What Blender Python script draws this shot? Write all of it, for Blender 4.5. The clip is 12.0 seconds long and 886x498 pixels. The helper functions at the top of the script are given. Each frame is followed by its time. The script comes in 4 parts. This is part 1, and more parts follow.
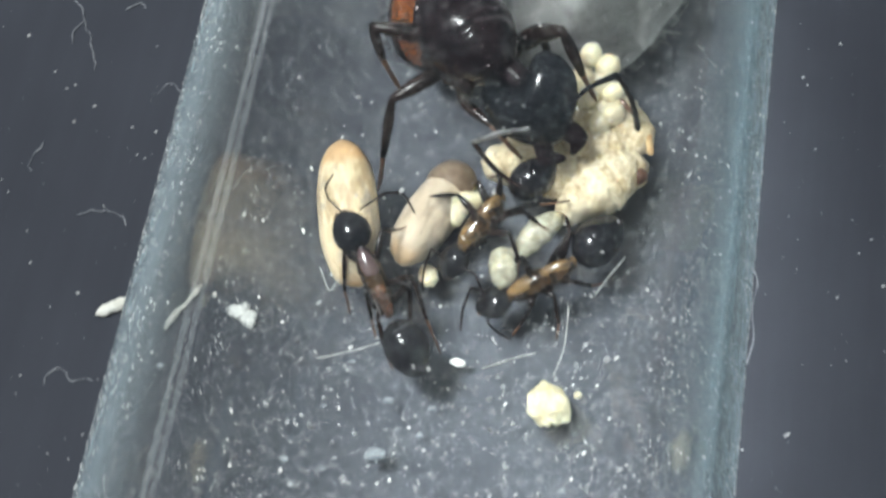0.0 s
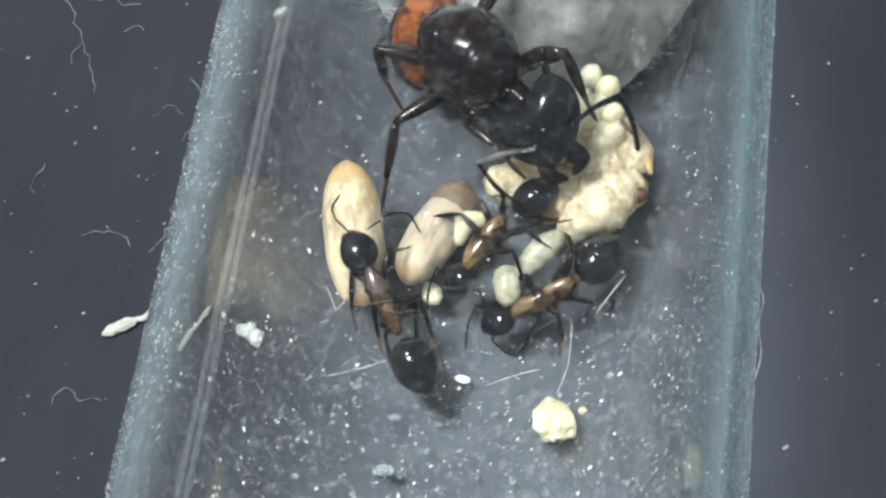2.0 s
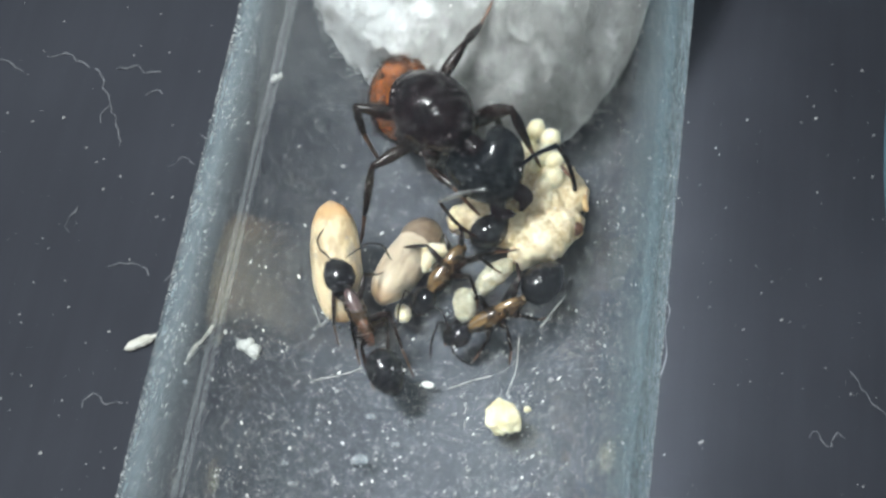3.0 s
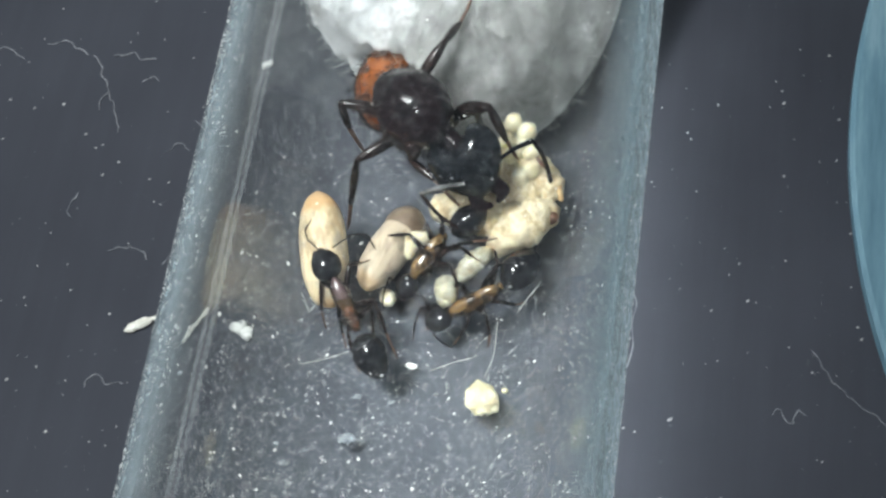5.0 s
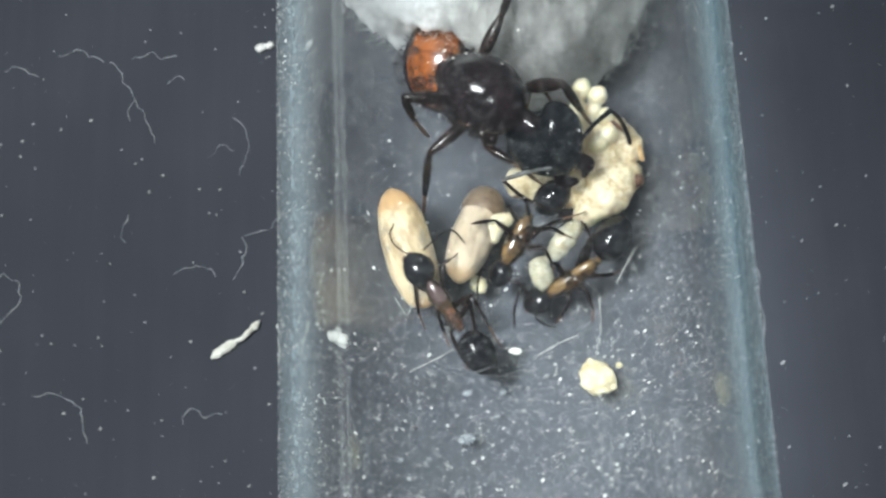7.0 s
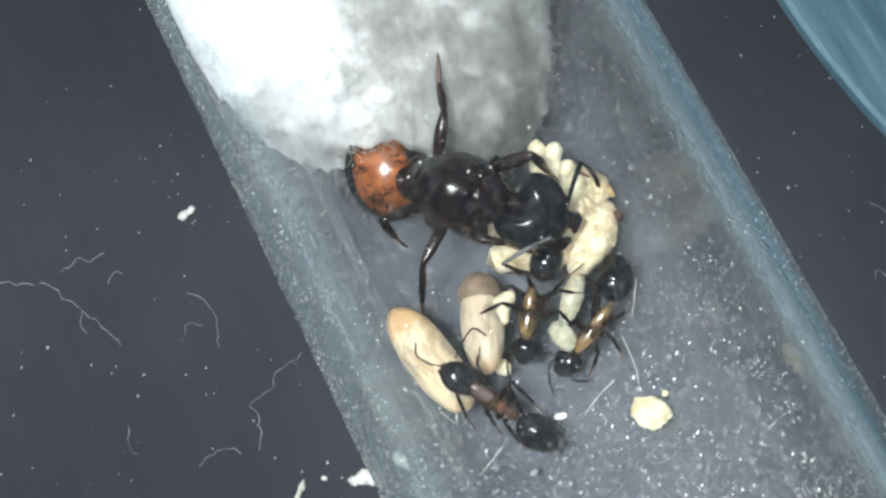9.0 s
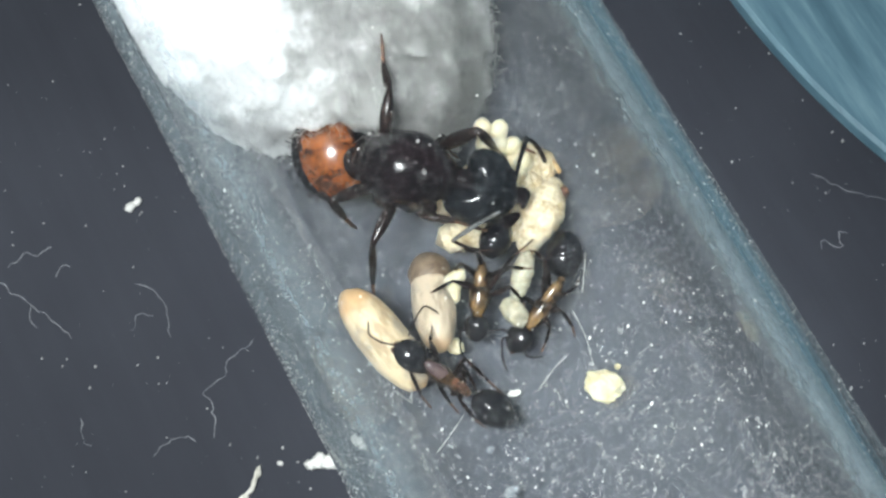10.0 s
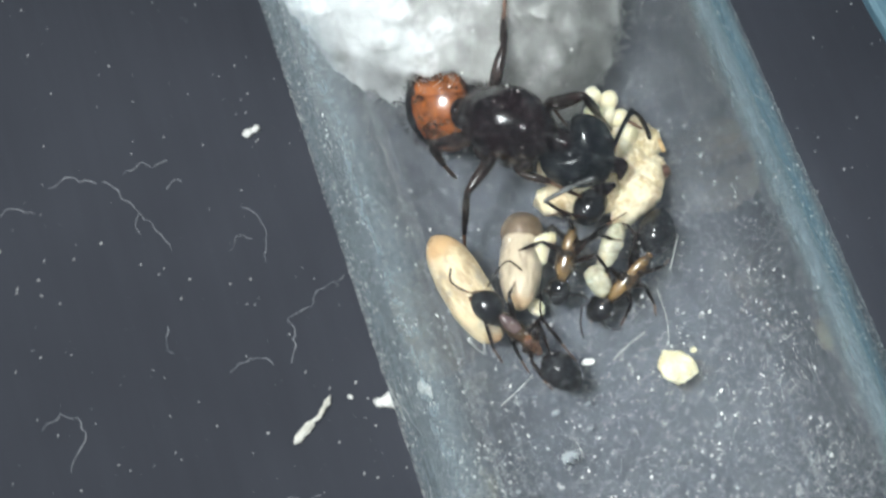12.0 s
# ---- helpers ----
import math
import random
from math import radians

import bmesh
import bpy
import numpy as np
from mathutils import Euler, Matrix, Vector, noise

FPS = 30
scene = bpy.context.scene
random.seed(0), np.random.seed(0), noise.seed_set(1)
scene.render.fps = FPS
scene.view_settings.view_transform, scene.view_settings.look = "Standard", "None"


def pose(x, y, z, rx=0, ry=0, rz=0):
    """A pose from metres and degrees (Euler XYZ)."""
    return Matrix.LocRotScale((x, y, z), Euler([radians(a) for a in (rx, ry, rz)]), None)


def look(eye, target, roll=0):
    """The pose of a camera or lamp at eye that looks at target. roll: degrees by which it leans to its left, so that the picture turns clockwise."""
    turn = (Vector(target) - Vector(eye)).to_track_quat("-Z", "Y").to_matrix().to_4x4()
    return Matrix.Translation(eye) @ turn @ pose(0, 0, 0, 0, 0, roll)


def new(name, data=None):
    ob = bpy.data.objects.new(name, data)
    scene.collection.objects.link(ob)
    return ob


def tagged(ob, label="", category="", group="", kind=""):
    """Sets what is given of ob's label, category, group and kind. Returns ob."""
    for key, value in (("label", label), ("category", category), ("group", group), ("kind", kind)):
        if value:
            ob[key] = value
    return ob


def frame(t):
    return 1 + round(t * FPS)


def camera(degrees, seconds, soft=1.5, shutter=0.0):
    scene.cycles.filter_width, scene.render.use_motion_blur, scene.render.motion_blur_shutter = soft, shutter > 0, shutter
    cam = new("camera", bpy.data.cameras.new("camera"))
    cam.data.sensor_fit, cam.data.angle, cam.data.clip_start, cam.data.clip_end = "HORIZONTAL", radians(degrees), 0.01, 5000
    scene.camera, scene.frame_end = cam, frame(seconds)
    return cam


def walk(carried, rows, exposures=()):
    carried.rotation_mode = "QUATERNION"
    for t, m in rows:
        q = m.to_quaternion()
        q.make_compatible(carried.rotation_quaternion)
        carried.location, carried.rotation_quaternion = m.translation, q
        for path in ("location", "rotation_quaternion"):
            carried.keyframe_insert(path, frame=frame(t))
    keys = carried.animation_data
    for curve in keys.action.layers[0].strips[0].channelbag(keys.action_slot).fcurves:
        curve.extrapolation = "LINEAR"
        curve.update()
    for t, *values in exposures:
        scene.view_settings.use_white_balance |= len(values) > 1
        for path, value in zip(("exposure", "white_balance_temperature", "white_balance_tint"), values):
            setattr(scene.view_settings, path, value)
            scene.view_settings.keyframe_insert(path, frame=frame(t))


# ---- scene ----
MM = 0.001  # everything below is measured in millimetres and scaled once


def mm_pose(x, y, z, rx, ry, rz):
    return pose(x * MM, y * MM, z * MM, rx, ry, rz)


# ---- camera: a phone held by hand over a test tube ----
cam = camera(24.370, 12.0, soft=2.6, shutter=0.25)
walk(cam, [
    (0, mm_pose(5.97, -37.28, 54.60, 31.725, 2.347, 8.613)),
    (0.1, mm_pose(5.13, -36.13, 54.48, 31.314, 2.003, 7.536)),
    (0.2, mm_pose(5.17, -36.06, 54.72, 31.579, 1.521, 7.057)),
    (0.3, mm_pose(5.94, -36.10, 55.68, 31.844, 0.922, 7.415)),
    (0.5, mm_pose(5.34, -37.48, 54.96, 32.099, 0.946, 7.600)),
    (1, mm_pose(4.01, -36.94, 55.66, 31.183, 1.472, 7.727)),
    (1.5, mm_pose(3.96, -37.98, 55.06, 31.825, 0.822, 7.509)),
    (2, mm_pose(4.10, -37.86, 55.67, 31.966, 1.101, 7.377)),
    (2.5, mm_pose(4.74, -38.02, 55.49, 32.561, 0.796, 7.011)),
    (3, mm_pose(7.57, -45.15, 64.39, 34.157, 1.930, 7.818)),
    (3.2, mm_pose(6.35, -45.48, 64.39, 34.057, 1.330, 7.555)),
    (4.8, mm_pose(8.78, -44.23, 69.06, 31.814, 2.189, 7.736)),
    (5, mm_pose(8.69, -44.36, 69.37, 31.351, 2.291, 7.756)),
    (5.5, mm_pose(8.43, -45.02, 67.75, 31.871, 0.772, 7.485)),
    (5.7, mm_pose(6.69, -43.82, 67.76, 31.487, 1.264, 6.649)),
    (5.9, mm_pose(5.65, -43.04, 68.39, 28.774, 0.885, 6.109)),
    (6, mm_pose(4.96, -42.47, 68.44, 27.064, -0.093, 5.707)),
    (6.1, mm_pose(4.93, -42.20, 69.22, 25.241, -0.419, 4.727)),
    (6.3, mm_pose(4.94, -41.16, 70.43, 24.239, -0.014, 3.799)),
    (6.5, mm_pose(4.15, -40.00, 71.37, 24.193, 1.285, 2.759)),
    (6.7, mm_pose(2.79, -38.54, 71.96, 23.125, 2.113, 2.042)),
    (6.8, mm_pose(2.06, -37.85, 72.27, 22.850, 2.422, 0.761)),
    (7, mm_pose(-0.20, -35.78, 71.72, 23.813, 2.930, -2.119)),
    (7.2, mm_pose(-1.59, -36.01, 71.00, 23.858, 3.700, -4.843)),
    (8.8, mm_pose(-12.54, -30.01, 73.28, 22.588, 1.289, -23.119)),
    (9, mm_pose(-13.25, -27.85, 74.03, 22.087, 0.526, -25.208)),
    (9.5, mm_pose(-15.16, -30.16, 72.20, 22.863, 0.808, -27.015)),
    (10, mm_pose(-14.68, -29.37, 73.35, 23.113, -0.522, -27.554)),
    (10.5, mm_pose(-15.25, -29.22, 73.58, 23.777, -0.318, -27.012)),
    (11, mm_pose(-15.06, -29.71, 72.68, 23.455, 0.947, -25.637)),
    (11.5, mm_pose(-13.82, -31.89, 73.36, 25.207, 1.635, -20.778)),
    (12, mm_pose(-11.80, -34.05, 73.12, 24.203, 1.696, -17.837)),
])

# ---- light: a dim room and the phone's small lamp above the tube ----
world = bpy.data.worlds.new("dim_room")
scene.world = world
world.use_nodes = True
world.node_tree.nodes["Background"].inputs[0].default_value = (0.55, 0.66, 0.80, 1)
world.node_tree.nodes["Background"].inputs[1].default_value = 0.105

lamp_data = bpy.data.lights.new("phone_lamp", "AREA")
lamp_data.shape, lamp_data.size, lamp_data.energy = "DISK", 16 * MM, 0.0245
lamp_data.spread = radians(100)
lamp_data.color = (0.93, 0.99, 1.0)
lamp = new("phone_lamp", lamp_data)
lamp.matrix_world = look(Vector((-28.3, -22.4, 89.5)) * MM, Vector((-12, 1.5, 0)) * MM)
tagged(lamp, kind="structure")

# unseen strip lamp, low and far beside the table, added to glint along the glass flank
glint_data = bpy.data.lights.new("glint_strip", "AREA")
glint_data.shape, glint_data.size, glint_data.size_y = "RECTANGLE", 900 * MM, 16 * MM
glint_data.energy, glint_data.color = 0.052, (0.90, 0.97, 1.0)
glint_lamp = new("glint_strip", glint_data)
glint_lamp.matrix_world = look(Vector((-260, 0, 9.5)) * MM, Vector((0, 0, 8)) * MM)
tagged(glint_lamp, kind="structure")
scene.view_settings.exposure = 0.17


# ---- materials ----
def nodes_of(name):
    m = bpy.data.materials.new(name)
    m.use_nodes = True
    return m, m.node_tree, m.node_tree.nodes["Principled BSDF"]


def link(tree, a, b):
    tree.links.new(a, b)


def coords(tree, stretch=(1, 1, 1)):
    tc = tree.nodes.new("ShaderNodeTexCoord")
    mp = tree.nodes.new("ShaderNodeMapping")
    mp.inputs["Scale"].default_value = stretch
    link(tree, tc.outputs["Object"], mp.inputs[0])
    return mp.outputs[0]


def noise_node(tree, vec, per_mm, detail=4, rough=0.6):
    n = tree.nodes.new("ShaderNodeTexNoise")
    n.inputs["Scale"].default_value = per_mm / MM
    n.inputs["Detail"].default_value, n.inputs["Roughness"].default_value = detail, rough
    link(tree, vec, n.inputs["Vector"])
    return n.outputs["Fac"]


def ramp(tree, fac, stops):
    r = tree.nodes.new("ShaderNodeValToRGB")
    while len(r.color_ramp.elements) < len(stops):
        r.color_ramp.elements.new(0.5)
    for el, (at, col) in zip(r.color_ramp.elements, stops):
        el.position = at
        el.color = (*col, 1) if len(col) == 3 else col
    link(tree, fac, r.inputs[0])
    return r.outputs[0]


def bump(tree, bsdf, height, strength, depth_mm):
    b = tree.nodes.new("ShaderNodeBump")
    b.inputs["Strength"].default_value = strength
    b.inputs["Distance"].default_value = depth_mm * MM
    link(tree, height, b.inputs["Height"])
    link(tree, b.outputs[0], bsdf.inputs["Normal"])


def skin(name, low, high, rough, per_mm=1.2, grain=9.0, bump_mm=0.02, strength=0.5, sss=0.0, spec=0.5,
         stretch=(1, 1, 1), coat=0.0, rough_to=None, sss_mm=0.5, ior=1.5):
    """A surface of two colours mixed by coarse and fine noise, with fine relief."""
    m, tree, b = nodes_of(name)
    vec = coords(tree, stretch)
    coarse, fine = noise_node(tree, vec, per_mm), noise_node(tree, vec, grain, 3)
    mix = tree.nodes.new("ShaderNodeMath")
    mix.operation = "MULTIPLY_ADD"
    mix.inputs[1].default_value = 0.35
    link(tree, fine, mix.inputs[0])
    half = tree.nodes.new("ShaderNodeMath")
    half.operation = "MULTIPLY"
    half.inputs[1].default_value = 0.65
    link(tree, coarse, half.inputs[0])
    link(tree, half.outputs[0], mix.inputs[2])
    link(tree, ramp(tree, mix.outputs[0], [(0.40, low), (0.58, high)]), b.inputs["Base Color"])
    if rough_to is None:
        b.inputs["Roughness"].default_value = rough
    else:
        link(tree, ramp(tree, coarse, [(0.35, (rough,) * 3), (0.65, (rough_to,) * 3)]), b.inputs["Roughness"])
    b.inputs["Specular IOR Level"].default_value, b.inputs["IOR"].default_value = spec, ior
    if sss:
        b.inputs["Subsurface Weight"].default_value = sss
        b.inputs["Subsurface Radius"].default_value = (1.0, 0.8, 0.55)
        b.inputs["Subsurface Scale"].default_value = sss_mm * MM
    if coat:
        b.inputs["Coat Weight"].default_value, b.inputs["Coat Roughness"].default_value = coat, 0.2
    if bump_mm:
        bump(tree, b, fine, strength, bump_mm)
    return m


BLACK = skin("black_chitin", (0.006, 0.006, 0.008), (0.014, 0.013, 0.015), 0.12, 0.7, 14, 0.006, 0.35, rough_to=0.20, spec=0.5, ior=1.55)
SHINE = skin("glossy_worker_chitin", (0.006, 0.006, 0.008), (0.012, 0.011, 0.013), 0.12, 0.9, 14, 0.004, 0.3, rough_to=0.20, spec=0.7, ior=1.62)
HEAD = skin("black_head_chitin", (0.004, 0.005, 0.006), (0.009, 0.010, 0.013), 0.12, 0.8, 16, 0.006, 0.4, rough_to=0.20, spec=0.55, ior=1.58)
MESO = skin("dark_brown_chitin", (0.005, 0.003, 0.004), (0.011, 0.005, 0.006), 0.12, 0.5, 12, 0.008, 0.35, rough_to=0.22, spec=0.5)
LEG = skin("dark_leg_chitin", (0.006, 0.005, 0.005), (0.024, 0.013, 0.011), 0.2, 0.8, 12, 0.008, 0.3)
PALE_LEG = skin("tarsus_brown", (0.05, 0.022, 0.012), (0.12, 0.055, 0.028), 0.35, 1.5, 12, 0.006, 0.3)
ORANGE = skin("orange_gaster_chitin", (0.05, 0.013, 0.004), (0.26, 0.072, 0.011), 0.12, 0.9, 12, 0.005, 0.3, rough_to=0.22, spec=0.8, ior=1.8)
MAROON = skin("red_brown_gaster_chitin", (0.035, 0.010, 0.004), (0.17, 0.045, 0.009), 0.12, 1.3, 12, 0.005, 0.3, rough_to=0.22, spec=0.7, ior=1.7)
AMBER = skin("amber_thorax_chitin", (0.05, 0.027, 0.010), (0.21, 0.125, 0.048), 0.2, 2.0, 14, 0.006, 0.3, sss=0.15, sss_mm=0.15, spec=0.9, ior=1.8)
RUST = skin("rust_thorax_chitin", (0.055, 0.023, 0.012), (0.17, 0.072, 0.036), 0.2, 2.0, 14, 0.008, 0.3, spec=0.9, ior=1.8)
PURPLE = skin("purple_brown_chitin", (0.04, 0.024, 0.024), (0.11, 0.072, 0.072), 0.2, 2.0, 14, 0.006, 0.3, spec=0.8, ior=1.7)
COCOON_DARK = skin("dark_cocoon_tip", (0.11, 0.075, 0.05), (0.22, 0.16, 0.11), 0.5, 1.5, 10, 0.03, 0.5)
RUSTY = skin("orange_stained_silk", (0.44, 0.24, 0.09), (0.66, 0.46, 0.24), 0.5, 1.5, 9, 0.03, 0.5)
CREAM = skin("cream_larva_skin", (0.46, 0.35, 0.20), (0.78, 0.69, 0.50), 0.30, 1.3, 7, 0.09, 0.9, sss=0.35)
EGG = skin("yellowish_egg_skin", (0.62, 0.54, 0.36), (0.80, 0.74, 0.55), 0.28, 1.5, 8, 0.02, 0.4, sss=0.5)
LARVA = skin("pale_translucent_larva_skin", (0.34, 0.32, 0.24), (0.56, 0.54, 0.43), 0.2, 1.5, 8, 0.02, 0.4, sss=0.6)
SPOT = skin("brown_meconium", (0.05, 0.022, 0.014), (0.15, 0.07, 0.04), 0.4, 2.5, 9, 0.02, 0.5)
CRUMB = skin("cream_crumb", (0.72, 0.62, 0.36), (0.92, 0.86, 0.64), 0.6, 1.6, 7, 0.08, 0.8, sss=0.3)
WHITE = skin("white_flake", (0.80, 0.80, 0.76), (0.95, 0.94, 0.90), 0.55, 2.0, 9, 0.05, 0.7)
SPLINTER = skin("bleached_wood_splinter", (0.72, 0.70, 0.60), (0.93, 0.91, 0.84), 0.6, 2.0, 12, 0.05, 0.8)
FIBRE = skin("white_lint", (0.15, 0.16, 0.18), (0.40, 0.41, 0.43), 0.7, 2.0, 10, 0.0)
HAIR = skin("pale_hair", (0.28, 0.28, 0.26), (0.60, 0.60, 0.57), 0.4, 2.0, 10, 0.0)
# black antenna made paler: its shine is painted into the base colour
SHEEN_CHITIN = skin("painted_sheen_antenna_chitin", (0.05, 0.05, 0.05), (0.16, 0.16, 0.16), 0.18, 1.5, 12, 0.006, 0.3, spec=0.9, ior=1.7)
DARK_AMBER = skin("dark_amber_chitin", (0.012, 0.008, 0.006), (0.06, 0.033, 0.016), 0.2, 1.6, 14, 0.008, 0.3, spec=0.6, ior=1.6)
DIM_DUST = skin("dull_dust", (0.10, 0.10, 0.11), (0.34, 0.35, 0.35), 0.8, 0.6, 10, 0.0)
DUST = skin("pale_dust", (0.22, 0.22, 0.23), (0.62, 0.62, 0.60), 0.8, 0.6, 10, 0.0)


def silk_material(name, way, half_mm, ends, pale, dim, grey):
    """Papery cocoon silk: wrinkled along its length, stained at both ends, with grey blotches of what lies inside."""
    m, tree, b = nodes_of(name)
    tc = tree.nodes.new("ShaderNodeTexCoord")
    dot = tree.nodes.new("ShaderNodeVectorMath")
    dot.operation = "DOT_PRODUCT"
    dot.inputs[1].default_value = Vector(way).normalized() / (half_mm * MM)
    link(tree, tc.outputs["Object"], dot.inputs[0])
    vec = coords(tree)
    turn = Vector(way).to_track_quat("Y", "Z").inverted().to_euler()
    mp = tree.nodes.new("ShaderNodeMapping")
    mp.vector_type = "POINT"
    mp.inputs["Rotation"].default_value = turn
    link(tree, tc.outputs["Object"], mp.inputs[0])
    long = tree.nodes.new("ShaderNodeMapping")
    long.inputs["Scale"].default_value = (1, 0.28, 1)
    link(tree, mp.outputs[0], long.inputs[0])
    streak = noise_node(tree, long.outputs[0], 2.2, 6, 0.72)
    blotch = noise_node(tree, vec, 0.8, 4, 0.6)
    base = ramp(tree, streak, [(0.40, dim), (0.53, pale)])
    mid = tree.nodes.new("ShaderNodeMix")
    mid.data_type = "RGBA"
    link(tree, ramp(tree, blotch, [(0.47, (0, 0, 0)), (0.57, (0.8, 0.8, 0.8))]), mid.inputs[0])
    link(tree, base, mid.inputs[6])
    mid.inputs[7].default_value = (*grey, 1)
    edge = tree.nodes.new("ShaderNodeMath")
    edge.operation = "ABSOLUTE"
    link(tree, dot.outputs["Value"], edge.inputs[0])
    wob = tree.nodes.new("ShaderNodeMath")
    wob.operation = "MULTIPLY_ADD"
    wob.inputs[1].default_value = 0.35
    link(tree, blotch, wob.inputs[0])
    link(tree, edge.outputs[0], wob.inputs[2])
    stain = tree.nodes.new("ShaderNodeMix")
    stain.data_type = "RGBA"
    link(tree, ramp(tree, wob.outputs[0], [(0.0, (0, 0, 0)), (0.84, (0, 0, 0)), (1.0, (0.75, 0.75, 0.75))]), stain.inputs[0])
    link(tree, mid.outputs[2], stain.inputs[6])
    stain.inputs[7].default_value = (*ends, 1)
    link(tree, stain.outputs[2], b.inputs["Base Color"])
    b.inputs["Roughness"].default_value = 0.42
    b.inputs["Subsurface Weight"].default_value = 0.2
    b.inputs["Subsurface Radius"].default_value = (1.0, 0.8, 0.55)
    b.inputs["Subsurface Scale"].default_value = 0.4 * MM
    bump(tree, b, streak, 0.8, 0.09)
    return m


def ground_material():
    m, tree, b = nodes_of("dark_tabletop")
    vec = coords(tree)
    streak = coords(tree, (1, 0.06, 1))
    c = ramp(tree, noise_node(tree, vec, 0.05, 3), [(0.35, (0.042, 0.045, 0.056)), (0.65, (0.057, 0.061, 0.075))])
    f = ramp(tree, noise_node(tree, streak, 1.4, 3), [(0.3, (0.94, 0.94, 0.94)), (0.7, (1.03, 1.03, 1.03))])
    mul = tree.nodes.new("ShaderNodeMix")
    mul.data_type, mul.blend_type = "RGBA", "MULTIPLY"
    mul.inputs[0].default_value = 1.0
    link(tree, c, mul.inputs[6])
    link(tree, f, mul.inputs[7])
    link(tree, mul.outputs[2], b.inputs["Base Color"])
    b.inputs["Roughness"].default_value = 0.8
    b.inputs["Specular IOR Level"].default_value = 0.15
    bump(tree, b, noise_node(tree, vec, 5, 3), 0.25, 0.02)
    return m


def glass_material():
    """Clear glass under a thin, uneven film of dust and fine scratches, with light streaks painted along its flanks."""
    m, tree, b = nodes_of("dusty_glass_painted_streaks")
    out = tree.nodes["Material Output"]
    glass = tree.nodes.new("ShaderNodeBsdfGlass")
    glass.inputs["Color"].default_value = (0.985, 0.992, 0.99, 1)
    glass.inputs["IOR"].default_value, glass.inputs["Roughness"].default_value = 1.47, 0.0
    film = tree.nodes.new("ShaderNodeBsdfDiffuse")
    film.inputs["Color"].default_value = (0.80, 0.83, 0.82, 1)
    through_film = tree.nodes.new("ShaderNodeBsdfTranslucent")
    through_film.inputs["Color"].default_value = film.inputs["Color"].default_value
    both = tree.nodes.new("ShaderNodeMixShader")
    link(tree, film.outputs[0], both.inputs[1])
    link(tree, through_film.outputs[0], both.inputs[2])
    vec = coords(tree)
    long = coords(tree, (1, 0.12, 1))
    def calc(kind, one, two, three=None):
        n = tree.nodes.new("ShaderNodeMath")
        n.operation = kind
        for socket, value in zip(n.inputs, (one, two, three)):
            if isinstance(value, (int, float)):
                socket.default_value = value
            elif value is not None:
                link(tree, value, socket)
        return n.outputs[0]

    def grey(fac, *stops):
        return ramp(tree, fac, [(at, (v,) * 3) for at, v in stops])

    def span(value, low, high):
        n = tree.nodes.new("ShaderNodeMapRange")
        n.inputs["From Min"].default_value, n.inputs["From Max"].default_value = low * MM, high * MM
        link(tree, value, n.inputs["Value"])
        return n.outputs["Result"]

    haze = calc("ADD", grey(noise_node(tree, vec, 0.22, 4), (0.32, 0.0), (0.75, 0.009)), grey(noise_node(tree, vec, 0.75, 5, 0.7), (0.47, 0.0), (0.62, 0.026)))
    fine = grey(noise_node(tree, long, 2.6, 5, 0.7), (0.51, 0.0), (0.66, 0.05))
    dots = grey(noise_node(tree, vec, 3.2, 4, 0.65), (0.55, 0.0), (0.64, 0.20))
    tc = tree.nodes.new("ShaderNodeTexCoord")
    sep = tree.nodes.new("ShaderNodeSeparateXYZ")
    link(tree, tc.outputs["Object"], sep.inputs[0])
    # most of the dirt has settled on the lower half; the upper side is nearly clean
    settled = calc("MULTIPLY_ADD", span(sep.outputs["Z"], 11, 6), 0.9, 0.2)
    film_amount = calc("MULTIPLY", calc("ADD", calc("ADD", haze, fine), dots), settled)
    # dried drops on the lower part of the tube
    cells = tree.nodes.new("ShaderNodeTexVoronoi")
    cells.inputs["Scale"].default_value = 0.75 / MM
    link(tree, vec, cells.inputs["Vector"])
    drops = grey(calc("MULTIPLY", cells.outputs["Distance"], 1.0), (0.0, 0.05), (0.20, 0.04), (0.30, 0.0))
    drops = calc("MULTIPLY", drops, grey(noise_node(tree, vec, 0.6, 3), (0.42, 0.0), (0.62, 1.0)))
    film_amount = calc("MULTIPLY_ADD", calc("MULTIPLY", drops, settled), span(sep.outputs["Y"], -5, -12), film_amount)
    # the film thickens, in fine noise, towards the open end
    end_film = grey(noise_node(tree, coords(tree, (1, 0.7, 1)), 2.8, 5, 0.75), (0.45, 0.0), (0.70, 0.022))
    film_amount = calc("MULTIPLY_ADD", calc("MULTIPLY", end_film, settled), span(sep.outputs["Y"], -10, -17), film_amount)
    # pale film on both flanks, bore and outside: dust plus painted-in light streaks
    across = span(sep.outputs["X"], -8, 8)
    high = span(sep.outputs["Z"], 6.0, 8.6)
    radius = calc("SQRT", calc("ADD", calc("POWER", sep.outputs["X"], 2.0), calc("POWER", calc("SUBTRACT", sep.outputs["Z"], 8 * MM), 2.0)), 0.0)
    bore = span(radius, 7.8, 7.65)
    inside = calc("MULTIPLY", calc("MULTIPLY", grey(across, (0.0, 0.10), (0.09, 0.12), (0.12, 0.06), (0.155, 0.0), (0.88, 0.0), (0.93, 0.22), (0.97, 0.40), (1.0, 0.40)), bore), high)
